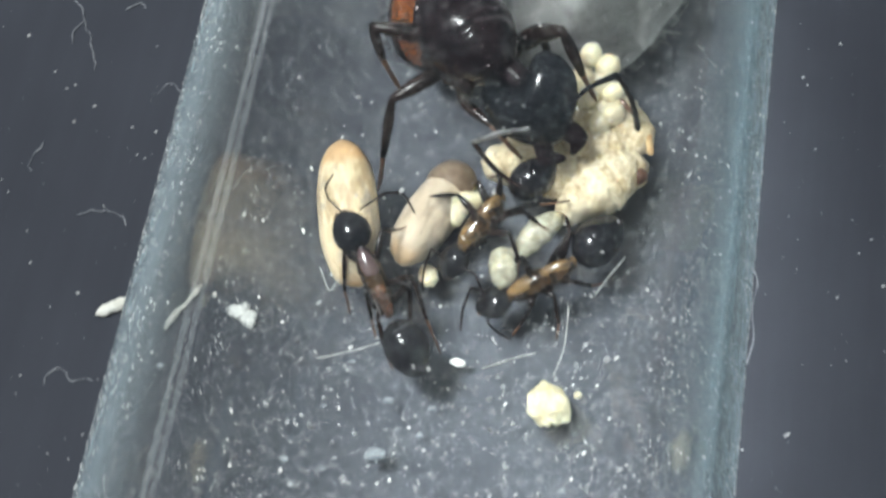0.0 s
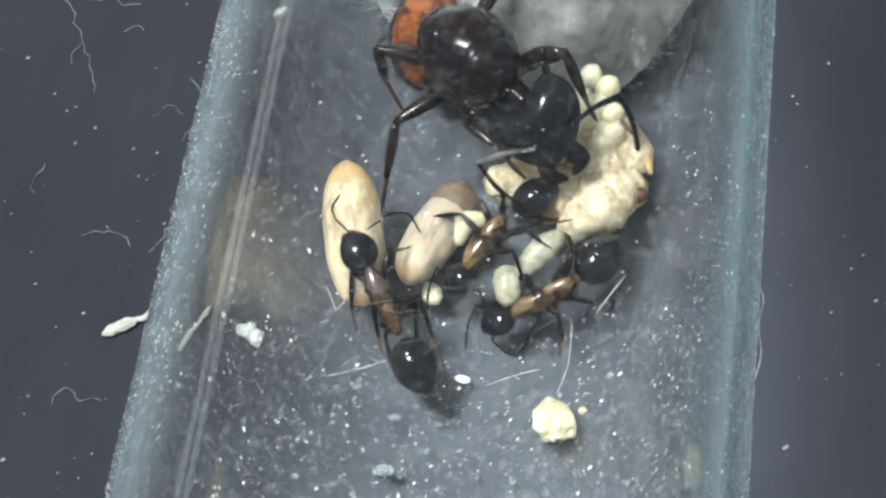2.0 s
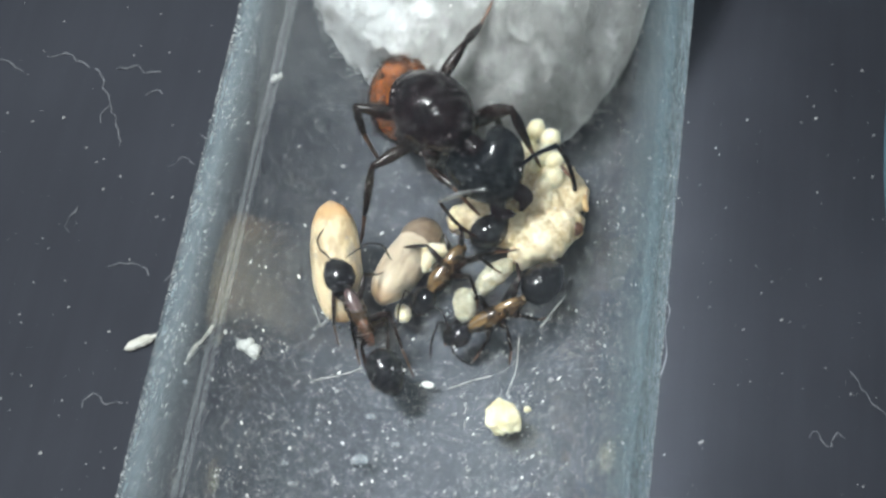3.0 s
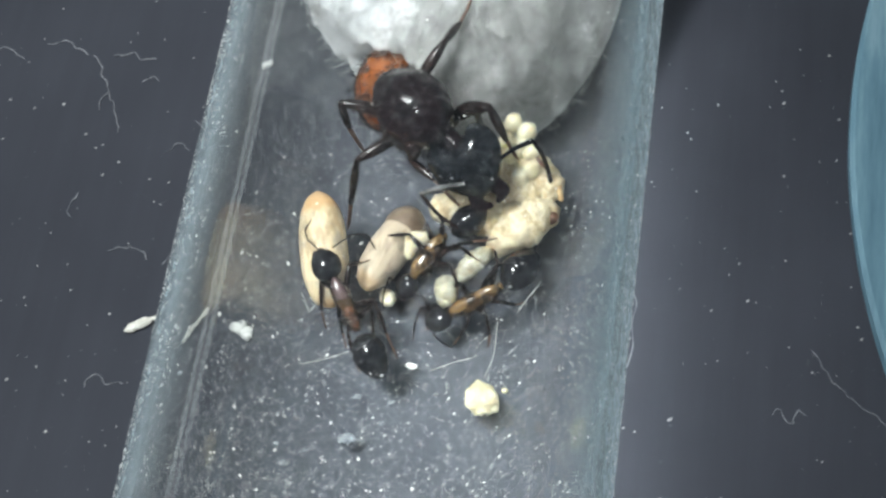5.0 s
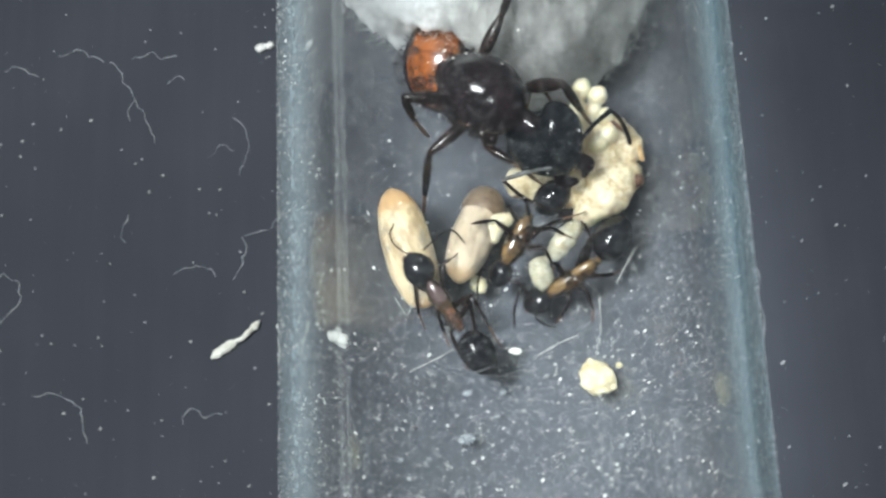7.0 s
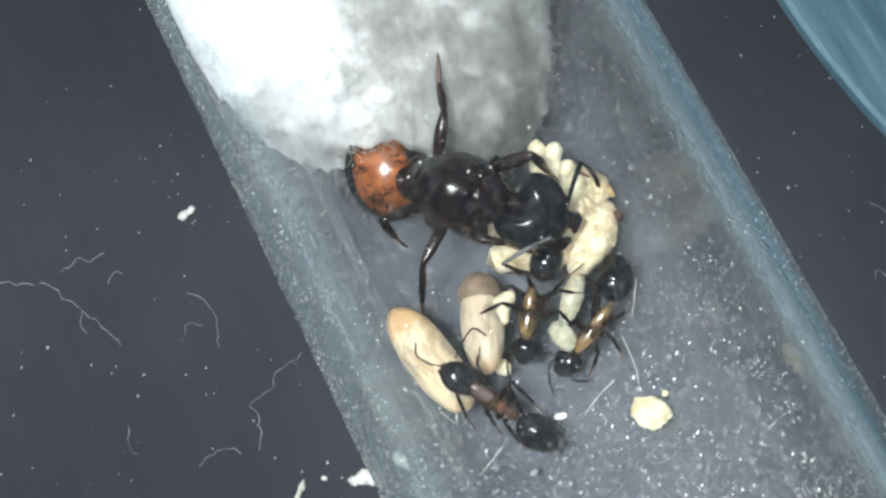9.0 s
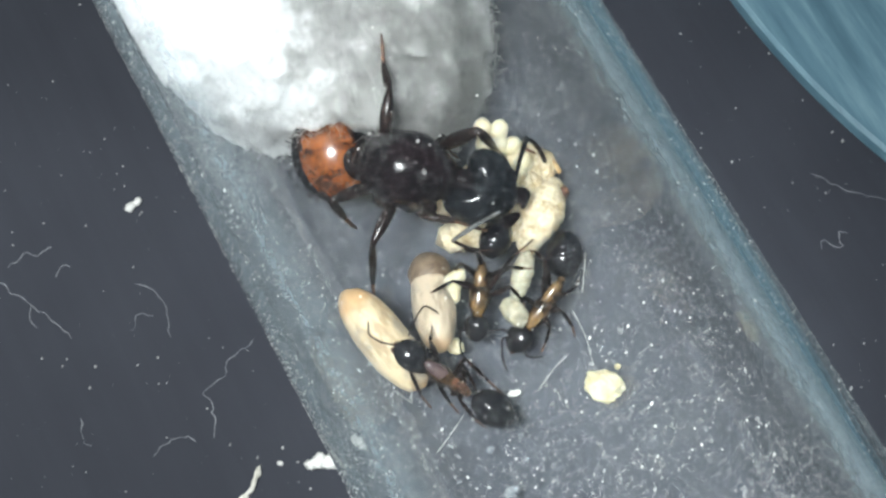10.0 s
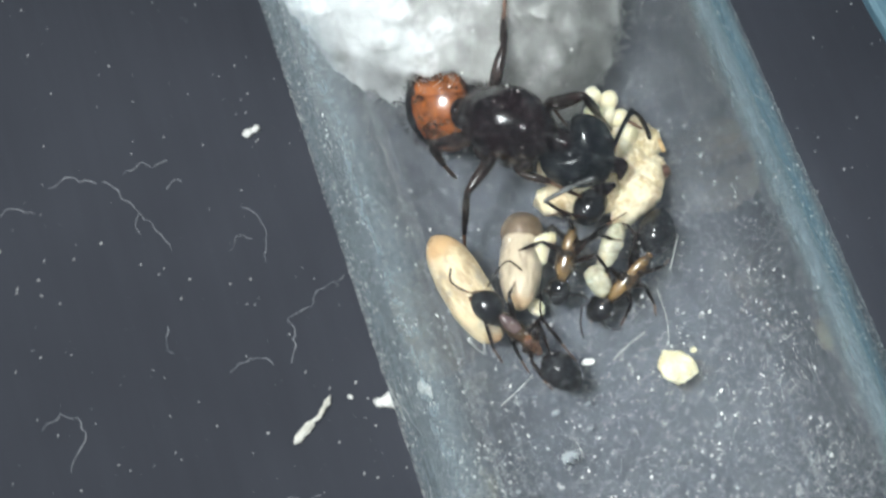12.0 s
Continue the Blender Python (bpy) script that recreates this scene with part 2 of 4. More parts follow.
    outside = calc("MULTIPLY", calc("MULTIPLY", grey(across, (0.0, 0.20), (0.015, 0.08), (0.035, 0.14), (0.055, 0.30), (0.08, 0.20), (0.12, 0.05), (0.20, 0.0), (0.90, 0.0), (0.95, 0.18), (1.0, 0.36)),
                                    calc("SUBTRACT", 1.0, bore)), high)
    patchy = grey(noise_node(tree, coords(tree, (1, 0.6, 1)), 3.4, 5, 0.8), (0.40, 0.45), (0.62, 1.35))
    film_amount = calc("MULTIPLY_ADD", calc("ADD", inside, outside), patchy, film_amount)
    # the flank film is bluer than the settled dirt, painting in cool reflected light
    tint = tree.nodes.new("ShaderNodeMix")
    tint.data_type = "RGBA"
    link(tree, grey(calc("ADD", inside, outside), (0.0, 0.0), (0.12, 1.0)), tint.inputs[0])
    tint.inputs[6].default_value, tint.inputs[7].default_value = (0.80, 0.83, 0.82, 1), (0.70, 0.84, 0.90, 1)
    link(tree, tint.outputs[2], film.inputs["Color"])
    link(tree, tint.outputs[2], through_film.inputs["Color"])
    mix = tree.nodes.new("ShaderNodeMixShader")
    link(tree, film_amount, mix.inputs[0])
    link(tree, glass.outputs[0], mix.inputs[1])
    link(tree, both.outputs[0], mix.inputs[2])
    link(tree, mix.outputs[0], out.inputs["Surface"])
    return m


def teal_material():
    m, tree, b = nodes_of("teal_plastic")
    vec = coords(tree, (1, 0.10, 1))
    c = ramp(tree, noise_node(tree, vec, 0.9, 5, 0.65),
             [(0.38, (0.10, 0.20, 0.26)), (0.52, (0.15, 0.28, 0.35)), (0.64, (0.24, 0.39, 0.46))])
    link(tree, c, b.inputs["Base Color"])
    b.inputs["Roughness"].default_value = 0.5
    bump(tree, b, noise_node(tree, vec, 3, 4), 0.3, 0.03)
    return m


def cotton_material():
    """Cotton wool, whiter deep down and on one side, greyer at the front and on the other."""
    m, tree, b = nodes_of("cotton_wool")
    tc = tree.nodes.new("ShaderNodeTexCoord")
    sep = tree.nodes.new("ShaderNodeSeparateXYZ")
    link(tree, tc.outputs["Object"], sep.inputs[0])
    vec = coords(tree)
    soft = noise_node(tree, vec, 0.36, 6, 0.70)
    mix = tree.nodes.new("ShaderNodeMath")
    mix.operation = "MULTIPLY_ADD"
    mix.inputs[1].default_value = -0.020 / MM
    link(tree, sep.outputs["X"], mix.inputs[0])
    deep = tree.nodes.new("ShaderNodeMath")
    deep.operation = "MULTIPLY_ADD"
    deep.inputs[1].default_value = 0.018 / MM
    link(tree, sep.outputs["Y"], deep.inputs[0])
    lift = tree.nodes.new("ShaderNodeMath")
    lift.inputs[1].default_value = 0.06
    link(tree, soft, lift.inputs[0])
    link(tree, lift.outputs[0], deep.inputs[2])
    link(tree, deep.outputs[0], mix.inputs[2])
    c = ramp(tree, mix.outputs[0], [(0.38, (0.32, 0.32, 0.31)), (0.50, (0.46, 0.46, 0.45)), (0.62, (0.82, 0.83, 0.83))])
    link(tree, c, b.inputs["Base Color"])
    b.inputs["Roughness"].default_value, b.inputs["Specular IOR Level"].default_value = 0.95, 0.05
    b.inputs["Subsurface Weight"].default_value = 0.7
    b.inputs["Subsurface Radius"].default_value = (1, 1, 1)
    b.inputs["Subsurface Scale"].default_value = 1.8 * MM
    bump(tree, b, noise_node(tree, coords(tree, (1, 0.5, 1)), 4.2, 6, 0.8), 0.65, 0.14)
    return m


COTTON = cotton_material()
GROUND, GLASS, TEAL = ground_material(), glass_material(), teal_material()

# ---- building blocks; all points in millimetres ----
def empty(name, base, label, category, group=""):
    ob = new(name)
    ob.empty_display_size = MM
    ob.location = Vector(base) * MM
    return tagged(ob, label, category, group)


def base_of(ob):
    while ob.parent:
        ob = ob.parent
    return ob.location / MM


def part(name, bm, material, parent=None, label="", base=None, smooth=True):
    """Links a bmesh, given in millimetres, as one mesh object."""
    origin = Vector(base) if base is not None else (base_of(parent) if parent else Vector())
    bmesh.ops.translate(bm, verts=bm.verts, vec=-origin)
    bmesh.ops.scale(bm, verts=bm.verts, vec=(MM, MM, MM))
    me = bpy.data.meshes.new(name)
    bm.to_mesh(me)
    bm.free()
    me.materials.append(material)
    if smooth:
        me.polygons.foreach_set("use_smooth", [True] * len(me.polygons))
    ob = new(name, me)
    if parent:
        ob.parent = parent
    else:
        ob.location = origin * MM
    return tagged(ob, label)


def axes(forward, up=(0, 0, 1)):
    """A turn whose x looks forward and whose z lies towards up."""
    x = Vector(forward).normalized()
    y = Vector(up).cross(x)
    y = y.normalized() if y.length > 1e-6 else Vector((0, 1, 0))
    z = x.cross(y)
    return Matrix((x, y, z)).transposed()


def blob(bm, centre, radii, forward=(1, 0, 0), up=(0, 0, 1), shape=None, u=28, v=18):
    """A rounded body with x along forward; shape changes the unit sphere's points before they are scaled."""
    made = bmesh.ops.create_uvsphere(bm, u_segments=u, v_segments=v, radius=1.0)["verts"]
    turn = axes(forward, up)
    for w in made:
        p = Vector((w.co.z, w.co.y, -w.co.x))  # poles on the x axis
        if shape:
            p = Vector(shape(p))
        w.co = Vector(centre) + turn @ Vector((p.x * radii[0], p.y * radii[1], p.z * radii[2]))
    return made


def lumpy(amount, per_mm, seed):
    """Adds smooth lumps to a unit sphere."""
    def shape(p):
        n = noise.noise(p * per_mm + Vector((seed, seed * 0.7, -seed)))
        n2 = noise.noise(p * per_mm * 2.7 + Vector((-seed, seed, seed * 0.3)))
        return p * (1 + amount * (n + 0.45 * n2))
    return shape


def spline(points, steps=6):
    """A smooth line through points."""
    pts = [Vector(p) for p in points]
    if len(pts) == 2:
        return [pts[0].lerp(pts[1], i / steps) for i in range(steps + 1)]
    out = []
    ext = [pts[0] * 2 - pts[1]] + pts + [pts[-1] * 2 - pts[-2]]
    for i in range(1, len(ext) - 2):
        a, b, c, d = ext[i - 1:i + 3]
        for k in range(steps):
            t = k / steps
            out.append(0.5 * (2 * b + (c - a) * t + (2 * a - 5 * b + 4 * c - d) * t * t
                              + (3 * b - a - 3 * c + d) * t ** 3))
    out.append(pts[-1])
    return out


def sweep(bm, points, radii, sides=8, steps=5, flat=1.0):
    """A tapered round bar along a smooth line, with rounded ends."""
    line = spline(points, steps)
    n = len(line) - 1
    rings = []
    side = None
    for i, p in enumerate(line):
        t = i / n * (len(radii) - 1)
        k = min(int(t), len(radii) - 2)
        r = radii[k] + (radii[k + 1] - radii[k]) * (t - k)
        tan = (line[min(i + 1, n)] - line[max(i - 1, 0)])
        tan = tan.normalized() if tan.length > 1e-9 else Vector((0, 0, 1))
        if side is None:
            side = tan.orthogonal().normalized()
        side = (side - tan * side.dot(tan)).normalized()
        other = tan.cross(side)
        rings.append([bm.verts.new(p + (side * math.cos(a) + other * math.sin(a) * flat) * r)
                      for a in (2 * math.pi * j / sides for j in range(sides))])
    made = []
    for a, b in zip(rings, rings[1:]):
        for j in range(sides):
            made.append(bm.faces.new((a[j], a[(j + 1) % sides], b[(j + 1) % sides], b[j])))
    for ring, end, inner in ((rings[0], line[0], line[1]), (rings[-1], line[-1], line[-2])):
        way = (end - inner).normalized()
        r = (ring[0].co - end).length
        tip = bm.verts.new(end + way * r * 0.7)
        for j in range(sides):
            made.append(bm.faces.new((ring[j], ring[(j + 1) % sides], tip)))
    bmesh.ops.recalc_face_normals(bm, faces=made)


def strands(name, lines, radius, material, parent=None, label="", category=""):
    """Many thin three-sided threads in one mesh; lines are lists of points."""
    base = base_of(parent) if parent else Vector()
    verts, faces = [], []
    for pts in lines:
        n = len(pts)
        k = len(verts)
        for i, p in enumerate(pts):
            tan = (pts[min(i + 1, n - 1)] - pts[max(i - 1, 0)]).normalized()
            s = tan.orthogonal().normalized()
            o = tan.cross(s)
            r = radius * (1.0 if 0 < i < n - 1 else 0.3)
            for a in (0.0, 2.094, 4.189):
                verts.append(tuple((p - base + (s * math.cos(a) + o * math.sin(a)) * r) * MM))
        for i in range(n - 1):
            for j in range(3):
                a, b = k + i * 3 + j, k + i * 3 + (j + 1) % 3
                faces.append((a, b, b + 3, a + 3))
    me = bpy.data.meshes.new(name)
    me.from_pydata(verts, [], faces)
    me.materials.append(material)
    ob = new(name, me)
    if parent:
        ob.parent = parent
    return tagged(ob, label, category, kind="stuff")


def bar(name, points, radii, material, parent, label="", sides=8, flat=1.0, steps=5):
    bm = bmesh.new()
    sweep(bm, points, radii, sides, steps, flat)
    return part(name, bm, material, parent, label)


def leg(parent, coxa, knee, ankle, toe, thick, material=None, label=""):
    """femur > tibia and tarsus, as a leg bends."""
    m = material or LEG
    coxa, knee, ankle, toe = Vector(coxa), Vector(knee), Vector(ankle), Vector(toe)
    f = bar("leg", [coxa, coxa.lerp(knee, 0.5) + Vector((0, 0, 0.02)), knee],
            [thick * 0.7, thick * 1.25, thick * 1.15, thick * 0.62], m, parent, label)
    bar("tibia", [knee, knee.lerp(ankle, 0.5), ankle], [thick * 0.5, thick * 0.85, thick * 0.75, thick * 0.5], m, f)
    mid = ankle.lerp(toe, 0.5) + Vector((0, 0, -0.05 * (toe - ankle).length))
    bar("tarsus", [ankle, mid, toe], [thick * 0.42, thick * 0.34, thick * 0.38, thick * 0.2], PALE_LEG, f)
    return f


def hairs(name, centre, radii, forward, count, length, parent, seed, material=None, back_only=True, thick=0.007, bald=2.0):
    """Short bristles standing on a rounded body."""
    rng = random.Random(seed)
    bm = bmesh.new()
    turn = axes(forward)
    for _ in range(count):
        n = Vector((rng.gauss(0, 1), rng.gauss(0, 1), rng.gauss(0, 1))).normalized()
        if n.x > bald:
            continue
        if back_only and n.z < -0.2:
            n.z = -n.z
        p = Vector(centre) + turn @ Vector((n.x * radii[0], n.y * radii[1], n.z * radii[2]))
        d = (turn @ Vector((n.x / radii[0], n.y / radii[1], n.z / radii[2]))).normalized()
        d = (d + Vector((rng.uniform(-.4, .4), rng.uniform(-.4, .4), rng.uniform(-.4, .4)))).normalized()
        s = d.orthogonal().normalized() * thick
        q = d.cross(s).normalized() * thick
        tip = bm.verts.new(p + d * length * rng.uniform(0.5, 1.2))
        root = [bm.verts.new(p + w) for w in (s, -0.5 * s + q, -0.5 * s - q)]
        for i in range(3):
            bm.faces.new((root[i], root[(i + 1) % 3], tip))
    ob = part(name, bm, material or HAIR, parent)
    return tagged(ob, kind="stuff")

# ---- the setting: tabletop, test tube, cotton, lid ----
def build_ground():
    bm = bmesh.new()
    bmesh.ops.create_grid(bm, x_segments=12, y_segments=12, size=600)
    ob = part("ground", bm, GROUND, smooth=False)
    tagged(ob, "dark grey matt tabletop with dust and lint", "tabletop", kind="structure")


TUBE_R, TUBE_IN, AXIS_Z = 8.0, 7.45, 8.0


def ring_mesh(bm, profile, sides):
    """Turns a closed profile of (radius, y) round the tube's axis."""
    rings = []
    for r, y in profile:
        if r < 1e-6:
            rings.append([bm.verts.new((0, y, AXIS_Z))])
        else:
            rings.append([bm.verts.new((r * math.cos(a), y, AXIS_Z + r * math.sin(a)))
                          for a in (2 * math.pi * j / sides for j in range(sides))])
    for a, b in zip(rings, rings[1:]):
        for j in range(sides):
            k = (j + 1) % sides
            if len(a) == 1:
                bm.faces.new((a[0], b[j], b[k]))
            elif len(b) == 1:
                bm.faces.new((a[j], b[0], a[k]))
            else:
                bm.faces.new((a[j], b[j], b[k], a[k]))
    bmesh.ops.recalc_face_normals(bm, faces=bm.faces)


def build_tube():
    tube = empty("test_tube", (0, 0, 0), "clear dusty glass test tube lying on a dark tabletop", "test tube")
    bm = bmesh.new()
    end = 46.0
    dome_out = [(TUBE_R * math.cos(a), end + TUBE_R * math.sin(a)) for a in (i * math.pi / 20 for i in range(0, 10))]
    dome_in = [(TUBE_IN * math.cos(a), end + TUBE_IN * math.sin(a)) for a in (i * math.pi / 20 for i in range(9, -1, -1))]
    profile = ([(TUBE_IN + 0.3, -62.0), (TUBE_R - 0.2, -62.0), (TUBE_R, -61.8)]
               + [(TUBE_R, y) for y in (-40, -20, 0, 20)] + dome_out + [(0.0, end + TUBE_R), ])
    inner = [(0.0, end + TUBE_IN)] + dome_in + [(TUBE_IN, y) for y in (20, 0, -20, -40)] + [(TUBE_IN, -61.7), (TUBE_IN + 0.3, -62.0)]
    ring_mesh(bm, profile, 160)
    ring_mesh(bm, inner, 160)
    bmesh.ops.remove_doubles(bm, verts=bm.verts, dist=1e-4)
    bmesh.ops.recalc_face_normals(bm, faces=bm.faces)
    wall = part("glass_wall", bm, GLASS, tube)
    wall.visible_shadow = False
    bm = bmesh.new()
    ring_mesh(bm, [(7.5, -62.05), (7.5, -62.5), (7.65, -62.8), (7.85, -62.6), (7.95, -62.25), (7.8, -62.05), (7.5, -62.05)], 96)
    bmesh.ops.remove_doubles(bm, verts=bm.verts, dist=1e-4)
    part("lip", bm, GLASS, tube, "rounded glass lip")
    return tube


def cotton_front(x, z):
    k = 0.20 if x > 1 else 0.075
    low = 4.6 - 0.28 * x
    return 0.7 + k * (x - 1) ** 2 + (0.42 if z > low else 0.03) * (z - low) ** 2


def build_cotton():
    cotton = empty("cotton_plug", (0, 8, AXIS_Z - 7.35), "lumpy white cotton wool plug stuffed in the tube", "cotton plug")
    bm = bmesh.new()
    sides, rings = 220, 60
    grid = []
    for i in range(rings + 1):
        row = []
        for j in range(sides):
            a = 2 * math.pi * j / sides
            if i <= 44:
                r = 7.35 * i / 44
                x, z = r * math.cos(a), AXIS_Z + r * math.sin(a)
                y = min(cotton_front(x, z), 15.0)
                p = Vector((x, y, z))
                soft = 1.0
            else:
                x, z = 7.35 * math.cos(a), AXIS_Z + 7.35 * math.sin(a)
                y0 = min(cotton_front(x, z), 15.0)
                p = Vector((x, y0 + (30 - y0) * ((i - 44) / (rings - 44)) ** 1.5, z))
                soft = 0.25
            q = p * 0.55
            n = noise.noise(q) * 0.75 + noise.noise(p * 1.3) * 0.30 + noise.noise(p * 3.1) * 0.20 + noise.noise(p * 6.5) * 0.10
            tear = abs(noise.noise(p * 0.7 + Vector((4, 1, 2)))) * 0.7
            p.y += (n * 0.9 - tear + 0.3) * soft
            away = p - Vector((-3.0, 1.8, 4.0))
            if away.length < 2.4:
                p.y += 2.4 - away.length
            row.append(p)
        grid.append(row)
    verts = [[bm.verts.new(p) for p in (row if i else row[:1])] for i, row in enumerate(grid)]
    for i in range(rings):
        for j in range(sides):
            k = (j + 1) % sides
            if i == 0:
                bm.faces.new((verts[0][0], verts[1][k], verts[1][j]))
            else:
                bm.faces.new((verts[i][j], verts[i][k], verts[i + 1][k], verts[i + 1][j]))
    bm.faces.new(verts[-1])
    bmesh.ops.recalc_face_normals(bm, faces=bm.faces)
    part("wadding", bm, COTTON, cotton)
    rng = random.Random(5)
    lines = []
    while len(lines) < 4000:
        r, a = 7.1 * math.sqrt(rng.random()), rng.uniform(0, 2 * math.pi)
        x, z = r * math.cos(a), AXIS_Z + r * math.sin(a)
        if z < 2.5:
            continue
        y = min(cotton_front(x, z), 15)
        p = Vector((x, y + rng.uniform(-0.35, 0.5), z))
        way = Vector((rng.gauss(0, 1), rng.gauss(0, 1), rng.gauss(0, 0.6))).normalized()
        bend = Vector((rng.gauss(0, 1), rng.gauss(0, 1), rng.gauss(0, 1))) * 0.35
        length = rng.uniform(0.6, 3.2)
        pts = []
        for k in range(6):
            t = k / 5
            q = p + way * length * (t - 0.5) + bend * (4 * t * (1 - t) - 0.5)
            face = min(cotton_front(q.x, q.z), 15.5) if q.z < 14.5 else 15.5
            q.y = max(q.y, face - 0.75 + 0.45 * rng.random())
            q.y = q.y * 0.4 + (face + rng.uniform(-0.45, 0.15)) * 0.6 if q.y - face < 1.5 else q.y
            pts.append(q)
        if max(math.hypot(q.x, q.z - AXIS_Z) for q in pts) < 7.4 and min((q - Vector((-3.0, 1.8, 4.0))).length for q in pts) > 2.3:
            lines.append(pts)
    while len(lines) < 15000:
        r, a = 7.0 * math.sqrt(rng.random()), rng.uniform(0, 2 * math.pi)
        x, z = r * math.cos(a), AXIS_Z + r * math.sin(a)
        if z < 1.8:
            continue
        p = Vector((x, min(cotton_front(x, z), 15) + rng.uniform(0.1, 0.7), z))
        way = Vector((rng.gauss(0, 0.8), -abs(rng.gauss(0, 0.9)), rng.gauss(0, 0.8))).normalized() * rng.uniform(0.4, 1.2)
        bend = Vector((rng.gauss(0, 1), rng.gauss(0, 0.6), rng.gauss(0, 1))) * 0.25
        pts = [p + way * t + bend * (4 * t * (1 - t)) for t in (0, 0.3, 0.65, 1.0)]
        if min((q - Vector((-3.0, 1.8, 4.0))).length for q in pts) < 2.15 or min((q - Vector((-1.0, -1.4, 7.4))).length for q in pts) < 2.3:
            continue
        if max(math.hypot(q.x, q.z - AXIS_Z) for q in pts) < 7.4:
            lines.append(pts)
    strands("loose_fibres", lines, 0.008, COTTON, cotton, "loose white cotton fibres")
    roll = mm_pose(0, 0, AXIS_Z, 0, -8.3, 0) @ mm_pose(0, 0, -AXIS_Z, 0, 0, 0)
    cotton.matrix_basis = roll @ cotton.matrix_basis


def build_lid():
    lid = empty("plastic_lid", (50.78, 4.34, 0), "flat round teal plastic lid lying on the tabletop", "lid")
    R = 34.93
    for name, prof in (("disc", [(0, 0.0), (R - 1.602, 0.0), (R - 1.602, 0.9), (0, 0.9)]),
                       ("rim", [(R - 1.6, 0.0), (R - 0.15, 0.0), (R, 0.2), (R, 0.8), (R - 0.2, 0.9), (R - 1.6, 0.9), (R - 1.6, 0.0)])):
        turned_disc(name, prof, lid)


def turned_disc(name, prof, lid):
    bm = bmesh.new()
    sides = 180
    rings = []
    for r, z in prof:
        rings.append([bm.verts.new((50.78 + r * math.cos(a), 4.34 + r * math.sin(a), z + 0.01))
                      for a in (2 * math.pi * j / sides for j in range(sides))] if r else
                     [bm.verts.new((50.78, 4.34, z + 0.01))])
    for a, b in zip(rings, rings[1:]):
        for j in range(sides):
            k = (j + 1) % sides
            if len(a) == 1:
                bm.faces.new((a[0], b[k], b[j]))
            elif len(b) == 1:
                bm.faces.new((a[j], a[k], b[0]))
            else:
                bm.faces.new((a[j], a[k], b[k], b[j]))
    bmesh.ops.remove_doubles(bm, verts=bm.verts, dist=1e-4)
    bmesh.ops.recalc_face_normals(bm, faces=bm.faces)
    part(name, bm, TEAL, lid, smooth=False)


build_ground()
build_tube()
build_cotton()
build_lid()


# ---- the brood ----
def build_cocoon(name, a, b, radius, material, label, tip=None, tip_label="", fat=0.0, seed=1.0):
    a, b = Vector(a), Vector(b)
    c = empty(name, (a + b) / 2 - Vector((0, 0, radius)), label, "cocoon", "ant cocoons")
    way = a - b
    bm = bmesh.new()

    def shape(p):
        q = lumpy(0.035, 2.2, seed)(p)
        s = 1.0 + fat * p.x
        rho = max(math.sqrt(max(1 - p.x * p.x, 0.0)), 1e-3)
        s *= min((1 - abs(p.x) ** 2.5) ** 0.5 / rho, 3.0)
        return (q.x, q.y * s, q.z * s)
    blob(bm, (a + b) / 2, (way.length / 2, radius * 0.95, radius * 0.95), way, shape=shape, u=36, v=26)
    part("silk_case", bm, material, c)
    if tip:
        bm = bmesh.new()
        blob(bm, a - way.normalized() * radius * 0.95, (radius * 1.05, radius * 0.97, radius * 0.97), way, shape=lumpy(0.05, 2, seed + 3))
        part("dark_tip", bm, tip, c, tip_label)
    return c


SILK = silk_material("tan_cocoon_silk", (-0.78, 4.4, 1.65), 2.4, (0.50, 0.29, 0.12), (0.64, 0.52, 0.34), (0.38, 0.28, 0.16), (0.30, 0.265, 0.21))
SILK_GREY = silk_material("grey_cocoon_silk", (1.4, 3.7, 0), 2.1, (0.46, 0.31, 0.17), (0.52, 0.43, 0.32), (0.31, 0.25, 0.18), (0.24, 0.21, 0.17))
build_cocoon("ant_cocoon", (-5.2, -3.05, 4.5), (-4.5, -7.3, 2.9), 1.0, SILK,
                   "tan oval silk ant cocoon leaning on the glass", seed=1.3)
build_cocoon("ant_cocoon", (-1.75, -2.75, 2.5), (-3.25, -6.4, 3.0), 0.86, SILK_GREY,
             "greyish tan ant cocoon with a dark end", COCOON_DARK, "dark brown cocoon end", seed=2.7)


def build_larva(points, radii, material, label, name="ant_larva", group="ant brood"):
    """A soft grub: a bent body with shallow rings."""
    mid = Vector(points[len(points) // 2])
    ob = empty(name, mid - Vector((0, 0, max(radii))), label, "larva", group)
    bm = bmesh.new()
    sweep(bm, points, radii, 22, 14)
    along = (Vector(points[-1]) - Vector(points[0])).normalized()
    for w in bm.verts:
        out = (w.co - mid).normalized()
        n = 0.12 * noise.noise(w.co * 1.7 + mid) + 0.045 * noise.noise(w.co * 4.2 - mid)
        fold = max(0.0, math.cos(2 * math.pi * (w.co - mid).dot(along) / 0.42)) ** 4
        big = max(min(max(radii) / 0.85, 1.0) ** 2, 0.45)
        w.co += out * (n - 0.07 * fold) * big
    part("body", bm, material, ob)
    return ob


